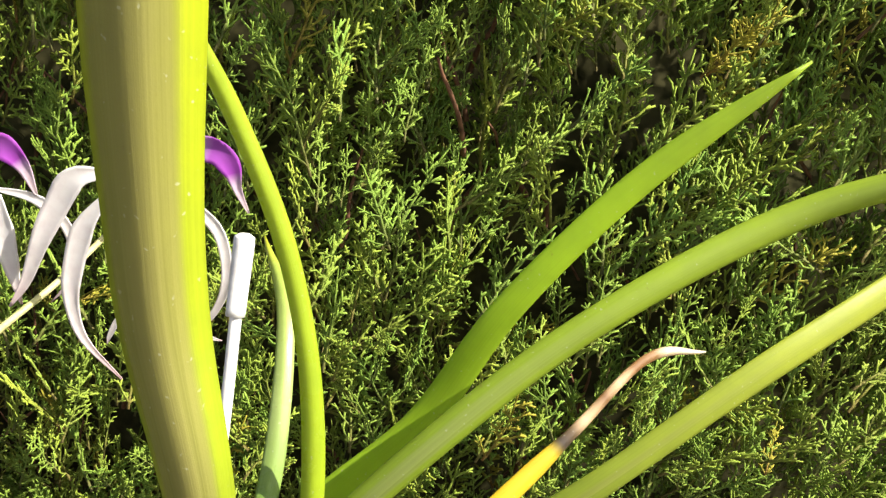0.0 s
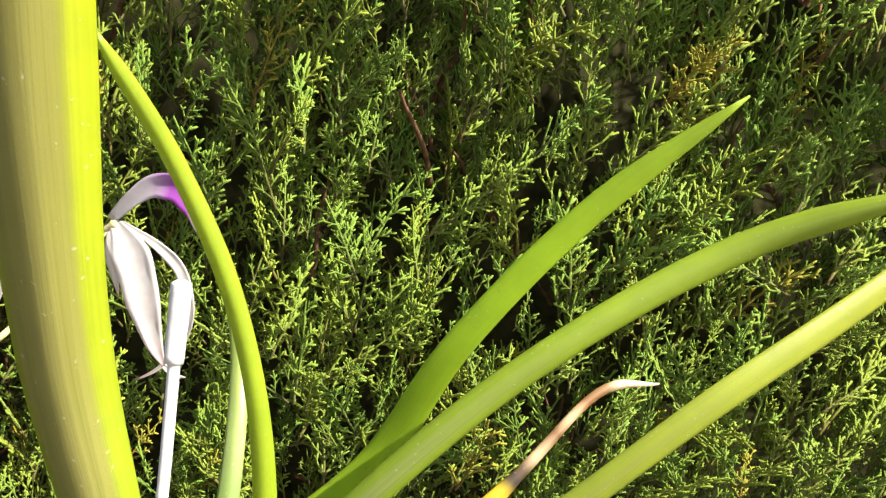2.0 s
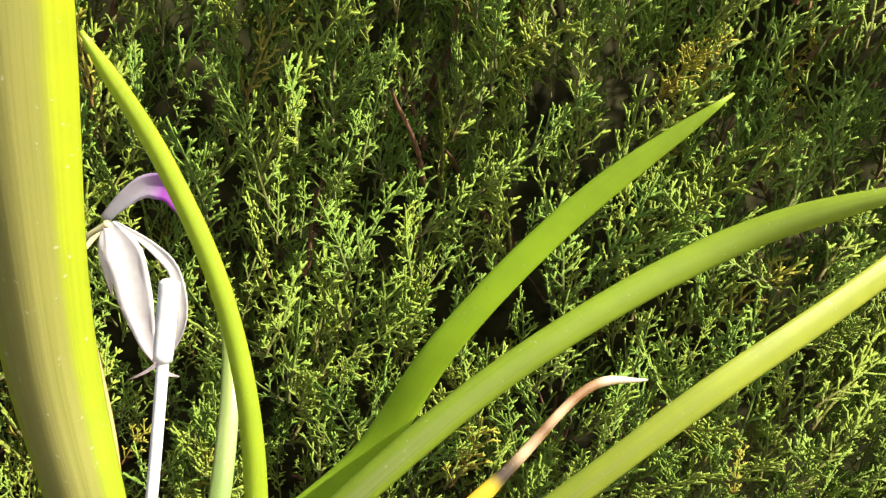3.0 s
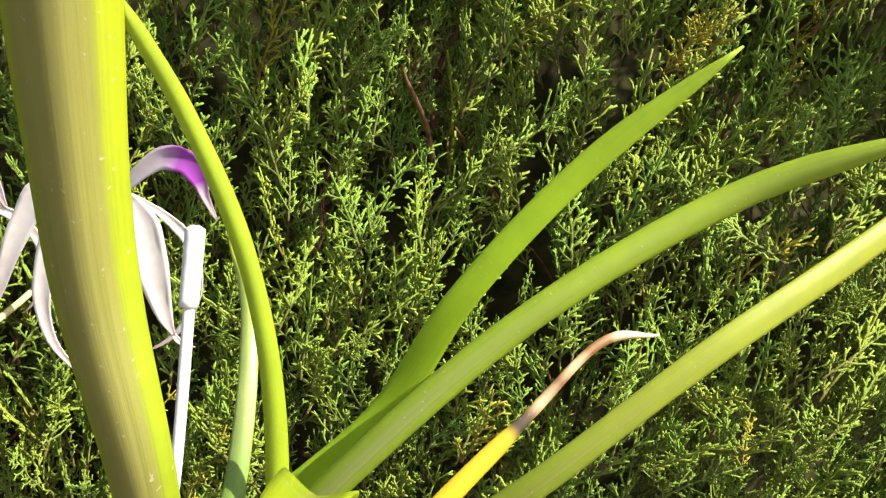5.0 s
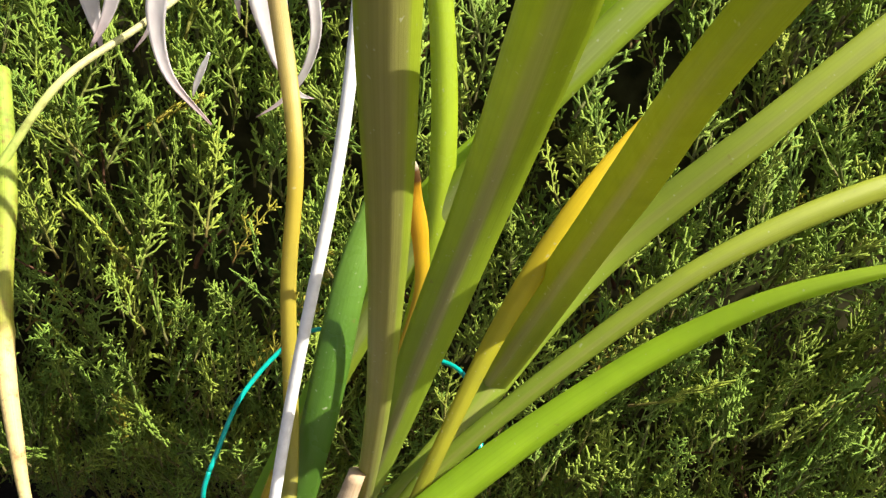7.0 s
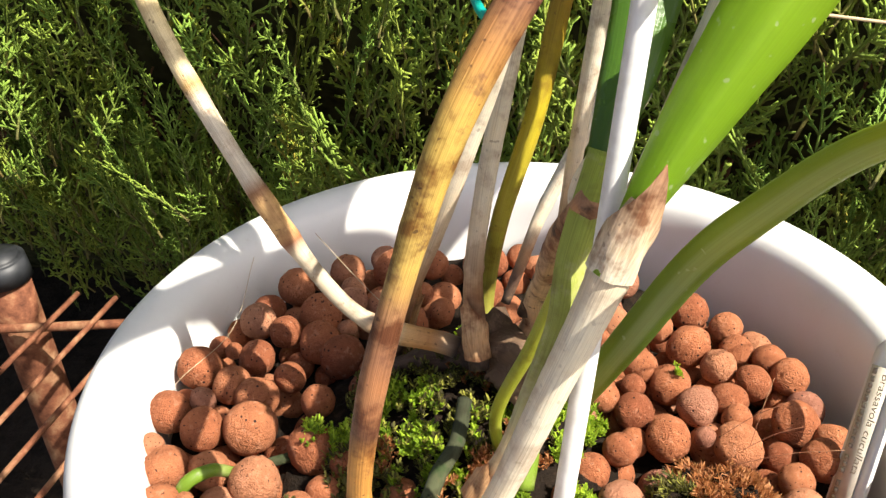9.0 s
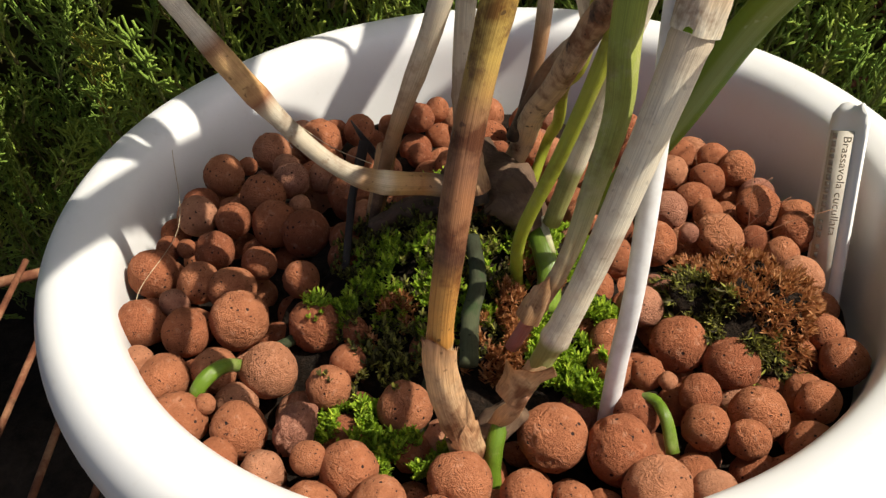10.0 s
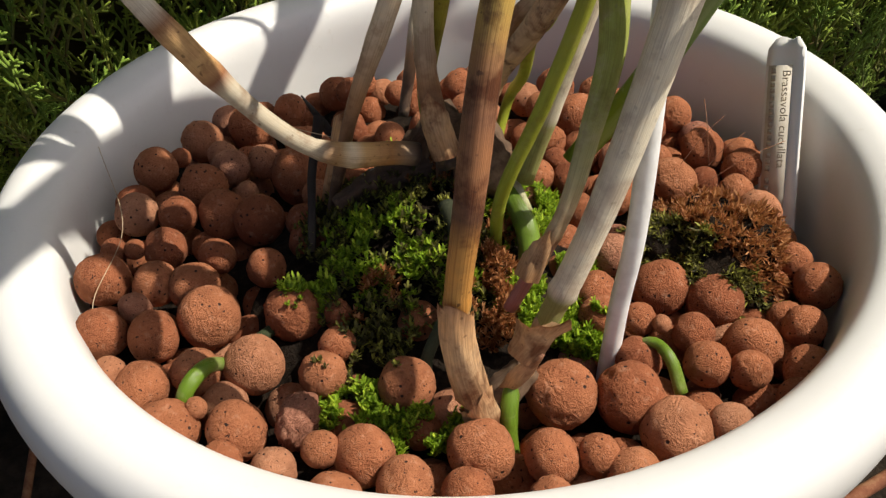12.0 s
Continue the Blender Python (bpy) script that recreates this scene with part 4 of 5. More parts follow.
# ---- orchid ----
orchid = empty("orchid_plant", (0.0, -0.03, 0.235), "potted orchid with strap leaves, dry canes and two white flowers", "orchid")
leaf("leaf", [(0.0092, 0.0346, 0.3552), (0.045, 0.0702, 0.4359), (0.0821, 0.1031, 0.516), (0.1377, 0.1244, 0.5839), (0.1726, 0.1271, 0.6651), (0.2257, 0.1416, 0.7421), (0.2877, 0.1524, 0.8072)], [(0, 11), (0.15, 19), (0.32, 22), (0.5, 18.5), (0.75, 15), (0.88, 12.5), (0.95, 8), (1, 1.2)], leaf_lime, orchid, "", keel=0.12, seed=1)
leaf("leaf", [(0.0322, 0.0236, 0.3446), (0.0363, 0.0437, 0.4099), (0.079, 0.0649, 0.5082), (0.1384, 0.0811, 0.597), (0.2114, 0.1084, 0.6746), (0.3022, 0.1392, 0.7379), (0.3856, 0.1326, 0.7869)], [(0, 10), (0.2, 14), (0.4, 16), (0.62, 15.8), (0.8, 15), (0.9, 13.5), (1, 4)], leaf_olive, orchid, "", keel=0.3, thick=4.5, seed=2)
leaf("leaf", [(0.0285, -0.035, 0.3345), (0.0338, -0.0149, 0.3532), (0.038, 0.0046, 0.3789), (0.0487, 0.0184, 0.4434), (0.0556, 0.0437, 0.504), (0.0641, 0.0893, 0.5536), (0.0522, 0.1572, 0.6157), (0.0244, 0.2113, 0.6347)], [(0, 5), (0.05, 8.5), (0.11, 12), (0.26, 16), (0.49, 16.5), (0.61, 14.9), (0.69, 12.5), (0.78, 11.2), (0.9, 9.4), (1, 1.5)], leaf_half_lit, orchid, "leaf coloured shade-dark below and sunlit-pale above, with a yellow tip", keel=0.3, seed=3)
leaf("leaf", [(0.0653, 0.0304, 0.3834), (0.0818, 0.0487, 0.4543), (0.091, 0.0684, 0.5326), (0.0828, 0.09, 0.6149), (0.0636, 0.1036, 0.6862), (0.0351, 0.1053, 0.7523), (0.0091, 0.0866, 0.8131)], [(0, 9), (0.3, 12.6), (0.5, 11.5), (0.65, 10.2), (0.85, 9.6), (0.95, 7.5), (1, 2)], leaf_bright, orchid, "", keel=0.35, thick=4.0, seed=4)
leaf("leaf", [(0.0809, 0.0192, 0.3919), (0.1094, 0.04, 0.4246), (0.1679, 0.0919, 0.4999), (0.2394, 0.1077, 0.58), (0.3098, 0.1378, 0.6451), (0.385, 0.1851, 0.6896), (0.4573, 0.2348, 0.7334)], [(0, 9), (0.2, 15), (0.4, 17.5), (0.6, 16), (0.8, 17), (0.92, 15), (1, 5)], leaf_yellow_green, orchid, "broad yellow-green strap leaf", keel=0.18, seed=5)
leaf("leaf", [(0.072, 0.012, 0.4), (0.08, -0.014, 0.48), (0.084, -0.045, 0.57), (0.083, -0.066, 0.645), (0.08108, -0.07815, 0.7109), (0.06954, -0.07177, 0.7589), (0.06535, -0.06905, 0.7914), (0.06211, -0.06514, 0.8344), (0.06093, -0.06196, 0.8718)], [(0, 8), (0.12, 10), (0.25, 14.5), (0.4, 19), (0.55, 22), (0.7, 25), (0.85, 28), (1, 30)], leaf_broad_shaded, orchid, "broad keeled olive leaf", keel=0.7, seed=6, face=(0.2, -1, 0.2))
leaf("leaf", [(0.0518, 0.0129, 0.3753), (0.0688, 0.0152, 0.3933), (0.0944, 0.0047, 0.4956), (0.1176, -0.0165, 0.5966), (0.132, -0.0785, 0.6836), (0.1463, -0.1436, 0.7733), (0.1543, -0.2357, 0.8473)], [(0, 8), (0.12, 10), (0.25, 14.5), (0.38, 20), (0.5, 22.6), (0.62, 22.6), (0.75, 18.6), (0.86, 14), (0.93, 10), (0.975, 5.5), (1, 0.6)], leaf_near, orchid, "broad keeled olive leaf", keel=0.55, seed=7, face=(0.0, -1, 0.25))
leaf("leaf", [(0.1081, 0.0475, 0.4049), (0.1193, 0.0627, 0.4312), (0.1473, 0.0352, 0.5178), (0.1623, -0.0212, 0.5934), (0.1651, -0.0962, 0.6558), (0.1802, -0.1388, 0.7082), (0.1915, -0.1773, 0.7441)], [(0, 9), (0.12, 14), (0.25, 18.7), (0.38, 19.5), (0.5, 18.2), (0.62, 15), (0.75, 12.4), (0.88, 9.4), (0.96, 7.4), (1, 3)], leaf_gold_tip, orchid, "olive leaf turning golden towards its tip", keel=0.5, seed=8, face=(-0.2, -1, 0.35))
leaf("leaf", [(0.03162, -0.06081, 0.3273), (0.04863, -0.04544, 0.3579), (0.06882, -0.03079, 0.3882), (0.09641, -0.01777, 0.4179), (0.127, -0.006214, 0.449), (0.1602, 0.003011, 0.4813), (0.1958, 0.008478, 0.5141), (0.2342, 0.006707, 0.5451), (0.2794, 0.0007611, 0.5707)], [(0, 3), (0.05, 7), (0.1, 12), (0.18, 17), (0.3, 17.5), (0.45, 16), (0.62, 14), (0.75, 11.6), (0.88, 8.4), (0.95, 6), (1, 1.5)], leaf_lime, orchid, "", keel=0.8, seed=9)
leaf("leaf", [(0.0865, 0.0028, 0.3985), (0.107, 0.0124, 0.43), (0.161, 0.0286, 0.4893), (0.2173, 0.0446, 0.5406), (0.2859, 0.0676, 0.5739), (0.3558, 0.0875, 0.5919)], [(0, 8), (0.2, 9.5), (0.5, 9.8), (0.8, 10.6), (0.93, 8), (1, 3)], leaf_yellow_green, orchid, "", keel=0.3, thick=3.5, seed=10)
leaf("leaf", [(0.0904, -0.0102, 0.3945), (0.1005, -0.0021, 0.4284), (0.1277, 0.0262, 0.5051), (0.1631, 0.0472, 0.572), (0.213, 0.0906, 0.6212), (0.25, 0.1337, 0.6452), (0.284, 0.152, 0.6437)], [(0, 4), (0.15, 6), (0.3, 8.5), (0.45, 11.5), (0.55, 11.5), (0.62, 9.5), (0.66, 6), (0.75, 5.2), (0.88, 5.6), (0.98, 2), (1, 1)], leaf_dying, orchid, "yellow dying leaf with a shrivelled brown tip", keel=0.35, seed=11)
leaf("leaf", [(0.081, 0.0095, 0.4743), (0.0899, 0.0179, 0.5165), (0.0882, 0.0219, 0.5402), (0.0837, 0.0226, 0.5604), (0.0829, 0.0157, 0.5787)], [(0, 3), (0.3, 5.5), (0.55, 7.6), (0.85, 6.6), (0.95, 4.5), (1, 1.4)], leaf_stub, orchid, "short cut-off golden leaf with a black tip", keel=0.2, seed=12)
leaf("leaf", [(0.0418, -0.013, 0.4063), (0.0377, 0.0093, 0.4354), (0.0292, 0.0329, 0.5016), (0.026, 0.0553, 0.5576), (0.011, 0.0844, 0.6061), (-0.003, 0.0953, 0.6652), (-0.012, 0.102, 0.705)], [(0, 7), (0.35, 7), (0.55, 7.6), (0.65, 8.6), (0.8, 9), (0.94, 7), (1, 1.5)], leaf_straw, orchid, "withered straw-yellow leaf", keel=0.3, seed=13)
leaf("leaf", [(0.02634, -0.02751, 0.2616), (0.03663, -0.04205, 0.2928), (0.04996, -0.04922, 0.3239), (0.0604, -0.06516, 0.349), (0.06845, -0.07631, 0.365), (0.07697, -0.08679, 0.3764), (0.08194, -0.09184, 0.3802), (0.08541, -0.09636, 0.3803), (0.08725, -0.1008, 0.3775)], [(0, 7), (0.15, 8), (0.32, 7.6), (0.45, 6.2), (0.58, 4.9), (0.7, 4), (0.78, 3.2), (0.86, 2.4), (0.93, 1.8), (1, 0.8)], leaf_curved, orchid, "arched green leaf with a yellow and brown tip", keel=0.3, thick=2.6, seed=14, face=(0, -1, 0.25))
tube("cane", [(-0.01176, -0.07544, 0.2236), (-0.01828, -0.07513, 0.2581), (-0.01444, -0.07316, 0.2928), (-0.007002, -0.06453, 0.3245), (0.004019, -0.0574, 0.3574), (0.01922, -0.0391, 0.3858)], [(0, 6.51), (0.06, 6.7), (0.19, 5.21), (0.24, 4.84), (0.25, 5.58), (0.35, 5.95), (0.45, 6.51), (0.6, 6.09), (0.8, 7.43), (1, 8.21)], cane_brown, orchid, "dry brown and yellow mottled cane", n=60, rings=((0.245, 0.18), (0.1, 0.12), (0.66, 0.05)), seed=21)
tube("cane", [(0.002124, -0.06758, 0.2416), (0.01054, -0.0666, 0.2606), (0.01732, -0.06586, 0.2795), (0.02358, -0.06381, 0.2976), (0.02939, -0.06082, 0.3136), (0.03416, -0.05817, 0.3278), (0.03875, -0.05538, 0.3414)], [(0, 5.1), (0.11, 5.7), (0.12, 6.6), (0.25, 6.4), (0.4, 7), (0.6, 7.6), (0.8, 8.6), (0.92, 8.8), (1, 5)], cane_white, orchid, "pale dry cane under a green leaf", n=50, rings=((0.12, 0.12), (0.8, 0.06)), seed=22)
tube("cane", [(-0.01068, -0.006052, 0.2561), (-0.04581, -0.008151, 0.2727), (-0.09335, 0.008814, 0.3433), (-0.1192, 0.03976, 0.387), (-0.1478, 0.08936, 0.4302), (-0.1715, 0.148, 0.4766), (-0.2003, 0.2036, 0.5258)], [(0, 6.6), (0.05, 6.4), (0.09, 7), (0.11, 6), (0.13, 4.9), (0.205, 4.8), (0.215, 5.6), (0.238, 5.8), (0.25, 5), (0.4, 5.88), (0.5, 8.55), (0.65, 11.4), (1, 12.35)], cane_left, orchid, "long pale cane with brown nodes bending outwards", n=90, rings=((0.12, 0.12), (0.212, 0.2), (0.242, 0.15), (0.3, 0.12), (0.63, 0.1)), seed=23)
tube("cane", [(9.574e-05, -0.05517, 0.2415), (0.01194, -0.05556, 0.2677), (0.01827, -0.05246, 0.2869), (0.02343, -0.04859, 0.304), (0.02522, -0.04293, 0.3196), (0.0302, -0.032, 0.3383)], [(0, 3.8), (0.12, 4.2), (0.2, 4.4), (0.35, 5.2), (0.5, 6), (0.7, 7), (1, 8)], cane_pink, orchid, "grey-green cane with a pink foot", n=44, rings=((0.16, 0.12),), seed=24, flat=0.8)
tube("cane", [(0.006693, -0.02245, 0.2244), (0.005316, -0.03009, 0.2546), (0.0154, -0.03227, 0.2834), (0.02487, -0.03358, 0.3136), (0.03345, -0.0286, 0.3436)], [(0, 3.2), (0.5, 3.8), (1, 4.4)], cane_green, orchid, "slim green cane", n=40, rings=((0.3, 0.06),), seed=25)
tube("cane", [(0.001428, -0.01797, 0.2279), (0.01623, 0.001213, 0.2596), (0.01924, -0.005406, 0.2748), (0.01883, -0.01247, 0.2895), (0.02207, -0.01811, 0.2999), (0.0276, -0.01863, 0.3316)], [(0, 2.8), (0.5, 3.2), (1, 3.8)], cane_green, orchid, "slim green cane", n=40, rings=((0.3, 0.2),), seed=26)
tube("cane", [(0.004, 0.002, 0.248), (0.01084, 0.002869, 0.263), (0.01237, -0.004557, 0.2768), (0.01569, -0.01433, 0.2897), (0.01799, -0.02457, 0.3029), (0.0219, -0.03208, 0.3171), (0.02818, -0.03994, 0.3309)], [(0, 6), (0.3, 6.4), (0.55, 6), (0.8, 6.4), (1, 6.8)], cane_spotted, orchid, "brown cane with black spots", n=44, rings=((0.3, 0.1),), seed=27, wob=0.08)
tube("cane", [(-0.003359, -0.002292, 0.2506), (-0.004268, 0.008225, 0.2666), (0.0003926, 0.005905, 0.2945), (0.008911, 0.0142, 0.3249), (0.01473, 0.02972, 0.3583), (0.02275, 0.03723, 0.3879)], [(0, 4.2), (0.3, 5), (0.6, 5.6), (1, 6.6)], cane_gold, orchid, "yellow-green cane with brown patches", n=44, rings=((0.15, 0.1), (0.55, 0.05)), seed=28)
tube("cane", [(-0.003183, -0.0109, 0.2537), (-0.006047, -0.002909, 0.2773), (-0.003982, 0.004423, 0.3026), (0.0001092, 0.01063, 0.329), (0.004492, 0.01646, 0.3557)], [(0, 6), (0.15, 6.6), (0.28, 5.4), (0.5, 5.4), (1, 6)], cane_pale, orchid, "pale dry cane with a papery brown foot", n=44, rings=((0.3, 0.15),), seed=29)
tube("cane", [(-0.03574, 0.005923, 0.2295), (-0.02674, 0.00146, 0.2656), (-0.01293, -0.003087, 0.3035), (-0.001717, -0.0007266, 0.3359), (0.009231, -0.004504, 0.3678), (0.032, -0.0115, 0.4085)], [(0, 2.8), (0.2, 3.8), (0.32, 5.4), (0.45, 6), (0.9, 6), (1, 3)], cane_pale, orchid, "pale dry cane", n=44, rings=((0.33, 0.06),), seed=30)
tube("cane", [(-0.004776, 0.04237, 0.2366), (9.5e-05, 0.04957, 0.2506), (0.004966, 0.05678, 0.2646), (0.01161, 0.06139, 0.2791), (0.01831, 0.06465, 0.2941), (0.02437, 0.06761, 0.3097)], [(0, 3.4), (0.4, 4.6), (0.6, 5.4), (1, 5)], cane_pale, orchid, "pale dry cane", n=40, rings=((0.45, 0.15),), seed=31)
tube("cane", [(0.016, -0.018, 0.25), (0.028, -0.018, 0.29), (0.044, -0.016, 0.34), (0.06, -0.008, 0.39), (0.071, -0.002, 0.432)], [(0, 5), (0.5, 7), (0.9, 9), (1, 8)], cane_white, orchid, "pale dry cane under a green leaf", n=40, rings=((0.12, 0.12),), seed=33)
tube("cane", [(0.0078, 0.0009, 0.2664), (0.0157, -0.0041, 0.2884), (0.0246, -0.0107, 0.3037), (0.0233, -0.0134, 0.3169), (0.0295, -0.0148, 0.3314), (0.0358, -0.0163, 0.3459)], [(0, 4), (0.3, 5), (1, 6)], cane_pale, orchid, "pale dry cane", n=40, rings=((0.3, 0.1),), seed=36)
tube("cane", [(0.0105, 0.0136, 0.2567), (0.0165, 0.0140, 0.2841), (0.0196, 0.0146, 0.3117), (0.0228, 0.0156, 0.3395), (0.0259, 0.0166, 0.3673), (0.0289, 0.0177, 0.3951)], [(0, 3.6), (0.3, 4.4), (1, 5.2)], cane_pale, orchid, "pale dry cane", n=40, rings=((0.35, 0.1),), seed=37)
tube("flower_stem", [(-0.1816, 0.1456, 0.476), (-0.1537, 0.1869, 0.5282), (-0.1262, 0.247, 0.5526), (-0.1075, 0.3204, 0.5739), (-0.0946, 0.3958, 0.5982)], [(0, 7), (0.1, 5.2), (0.5, 4.6), (1, 4)], stem_flower, orchid, "pale yellow-green flower stalk", n=40, seed=35)
wrap("sheath", [(-0.0150, -0.0754, 0.2380), (-0.0174, -0.0753, 0.2493), (-0.0183, -0.0751, 0.2607), (-0.0177, -0.0748, 0.2720)], [(0, 7.4), (0.6, 6.6), (1, 7)], papery, orchid, "torn papery brown sheath", face=(-0.7, -1, 0.1), point=0.22, seed=51)
wrap("sheath", [(-0.0118, -0.0754, 0.2235), (-0.0132, -0.0754, 0.2302), (-0.0147, -0.0754, 0.2368), (-0.0163, -0.0754, 0.2435)], [(0, 7.6), (1, 7.8)], papery, orchid, "torn papery brown sheath", face=(0.7, -1, 0.1), point=0.5, seed=52)
wrap("sheath", [(0.0337, -0.0584, 0.3264), (0.0360, -0.0571, 0.3333), (0.0383, -0.0557, 0.3400), (0.0424, -0.0531, 0.3522)], [(0, 8.9), (0.5, 8.8), (1, 7.6)], papery_pale, orchid, "torn papery brown sheath", face=(0.25, -1, 0.3), point=0.65, seed=53)
wrap("sheath", [(-0.0023, -0.0719, 0.2442), (0.0003, -0.0722, 0.2493), (0.0029, -0.0725, 0.2544), (0.0055, -0.0727, 0.2595)], [(0, 7), (1, 6.8)], papery, orchid, "torn papery brown sheath", face=(0.3, -1, 0.1), point=0.6, seed=54, flare=0.5)
wrap("sheath", [(-0.0036, -0.0098, 0.2568), (-0.0046, -0.0077, 0.2631), (-0.0055, -0.0055, 0.2693), (-0.0060, -0.0034, 0.2757)], [(0, 6.9), (0.6, 6.7), (1, 6.2)], papery, orchid, "torn papery brown sheath", face=(-0.3, -1, 0.1), point=0.6, seed=55, arc=320)
wrap("sheath", [(-0.0342, 0.0114, 0.2327), (-0.0307, 0.0093, 0.248), (-0.027, 0.0067, 0.2631), (-0.0224, 0.0021, 0.2775)], [(0, 4.2), (0.6, 5), (1, 6.6)], papery, orchid, "torn papery brown sheath", face=(0.2, -1, 0.1), point=0.4, seed=56)
wrap("sheath", [(0.0038, -0.0559, 0.2518), (0.0064, -0.0552, 0.2568), (0.0087, -0.0548, 0.2619), (0.0104, -0.055, 0.267)], [(0, 5), (1, 5.6)], papery, orchid, "torn papery brown sheath", face=(-0.6, -1, 0.1), point=0.7, seed=58, arc=200)
leaf("sheath", [(-0.006, -0.072, 0.232), (-0.003, -0.074, 0.24), (0.001, -0.076, 0.247)], [(0, 5), (0.5, 6), (1, 1)], papery, orchid, "torn papery brown sheath", keel=0.5, thick=0.6, n=16, seed=43)
# rhizome and roots
tube("rhizome", [(-0.012, 0.006, 0.243), (-0.003, 0.002, 0.253), (0.006, -0.006, 0.254), (0.012, -0.016, 0.246)], [(0, 9), (0.3, 14), (0.6, 16), (0.85, 13), (1, 8)], rhizome_mat, orchid, "dark knobbly rhizome with old scars", 30, 16, ((0.2, 0.3), (0.45, 0.4), (0.7, 0.3)), 0.32, 14)
tube("rhizome", [(-0.034, -0.004, 0.242), (-0.018, 0.0, 0.246), (0.0, -0.002, 0.248), (0.014, -0.01, 0.243)], [(0, 5), (0.3, 8), (0.6, 10), (0.8, 10), (1, 7)], rhizome_mat, orchid, "dark knobbly rhizome with old scars", 30, 14, ((0.25, 0.4), (0.5, 0.45), (0.75, 0.4)), 0.3, 4)
tube("rhizome", [(-0.012, -0.073, 0.226), (-0.006, -0.071, 0.231), (0.0, -0.069, 0.236)], [(0, 8), (0.5, 9), (1, 7)], rhizome_mat, orchid, "dark knobbly rhizome with old scars", 16, 12, ((0.5, 0.3),), 0.12, 6)
tube("root", [(-0.0811, -0.0573, 0.2305), (-0.0787, -0.0542, 0.2365), (-0.0737, -0.0484, 0.2365), (-0.0702, -0.0429, 0.2305)], [(0, 3.6), (0.5, 4.2), (1, 3.4)], root_green, orchid, "fresh green root", 16, 12, (), 0.05, 2)
tube("root", [(0.0272, -0.0640, 0.2255), (0.0328, -0.0667, 0.2315), (0.0352, -0.0727, 0.2315), (0.0359, -0.0796, 0.2255)], [(0, 2.0), (0.5, 3.0), (1, 3.4)], root_green, orchid, "fresh green root", 16, 12, (), 0.05, 3)
tube("root", [(-0.005, -0.072, 0.234), (-0.007, -0.077, 0.230), (-0.008, -0.081, 0.222), (-0.006, -0.083, 0.212)], [(0, 4.4), (1, 4.4)], root_green, orchid, "fresh green root", 16, 12, (), 0.04, 4)
tube("root", [(0.006, 0.003, 0.251), (0.011, -0.004, 0.250), (0.0125, -0.016, 0.246), (0.014, -0.027, 0.240), (0.013, -0.034, 0.232)], [(0, 3.0), (0.35, 4.0), (0.6, 6.0), (1, 7.0)], root_green, orchid, "green root with a white skin", 22, 12, (), 0.06, 5)
tube("root", [(-0.006, -0.018, 0.247), (-0.006, -0.032, 0.243), (-0.009, -0.042, 0.240), (-0.011, -0.054, 0.235)], [(0, 4.5), (1, 5.0)], root_grey, orchid, "grey old root", 20, 10, (), 0.1, 6)
tube("root", [(-0.018, -0.006, 0.244), (-0.03, -0.012, 0.237), (-0.045, -0.023, 0.2285), (-0.055, -0.025, 0.222)], [(0, 3.0), (1, 3.6)], root_grey, orchid, "grey old root", 20, 10, (), 0.1, 7)
tube("root", [(-0.015, -0.05, 0.238), (-0.022, -0.058, 0.232), (-0.024, -0.066, 0.224)], [(0, 3.2), (1, 3.0)], root_grey, orchid, "grey old root", 14, 10, (), 0.1, 8)

tube("root", [(0.004, 0.001, 0.2535), (0.010, -0.004, 0.2525), (0.0135, -0.014, 0.2490), (0.0155, -0.024, 0.2440)], [(0, 2.6), (0.5, 3.4), (1, 2.0)], root_skin, orchid, "pale papery skin of an old root", 16, 10, (), 0.1, 9)
tube("root", [(-0.034, 0.012, 0.262), (-0.0385, 0.004, 0.250), (-0.041, -0.003, 0.240), (-0.043, -0.008, 0.231)], [(0, 3.0), (0.5, 2.2), (1, 2.4)], root_black, orchid, "dead blackish root", 16, 10, (), 0.15, 10)
tube("root", [(-0.050, -0.028, 0.229), (-0.058, -0.032, 0.2275), (-0.066, -0.034, 0.225)], [(0, 3.4), (1, 3.0)], root_grey, orchid, "grey old root", 12, 10, (), 0.1, 11)
leaf("bract", [(-0.029, 0.014, 0.250), (-0.033, 0.016, 0.257), (-0.0375, 0.018, 0.2655)], [(0, 2.2), (0.5, 2.6), (1, 0.4)], root_black, orchid, "withered dark bract", keel=0.4, thick=0.8, n=14, seed=15)

# flowers
def flower(label, at):
    ob = tube("flower", at, [(0, 4.2), (0.5, 3.6), (1, 5.0)], stem_flower, orchid, label, 18, 10)
    return ob


def petals(fl, name, sets, material, w, label=""):
    for k, (pts, scale) in enumerate(sets):
        ob = petal(name, pts, [(0, 0.3 * w * scale), (0.25, w * scale), (0.5, 0.85 * w * scale), (0.8, 0.4 * w * scale), (1, 0.08 * w * scale)], material, orchid, label, (0.1, -1, 0.2), 0.25, 26, 0.05, k)
        ob.parent = fl


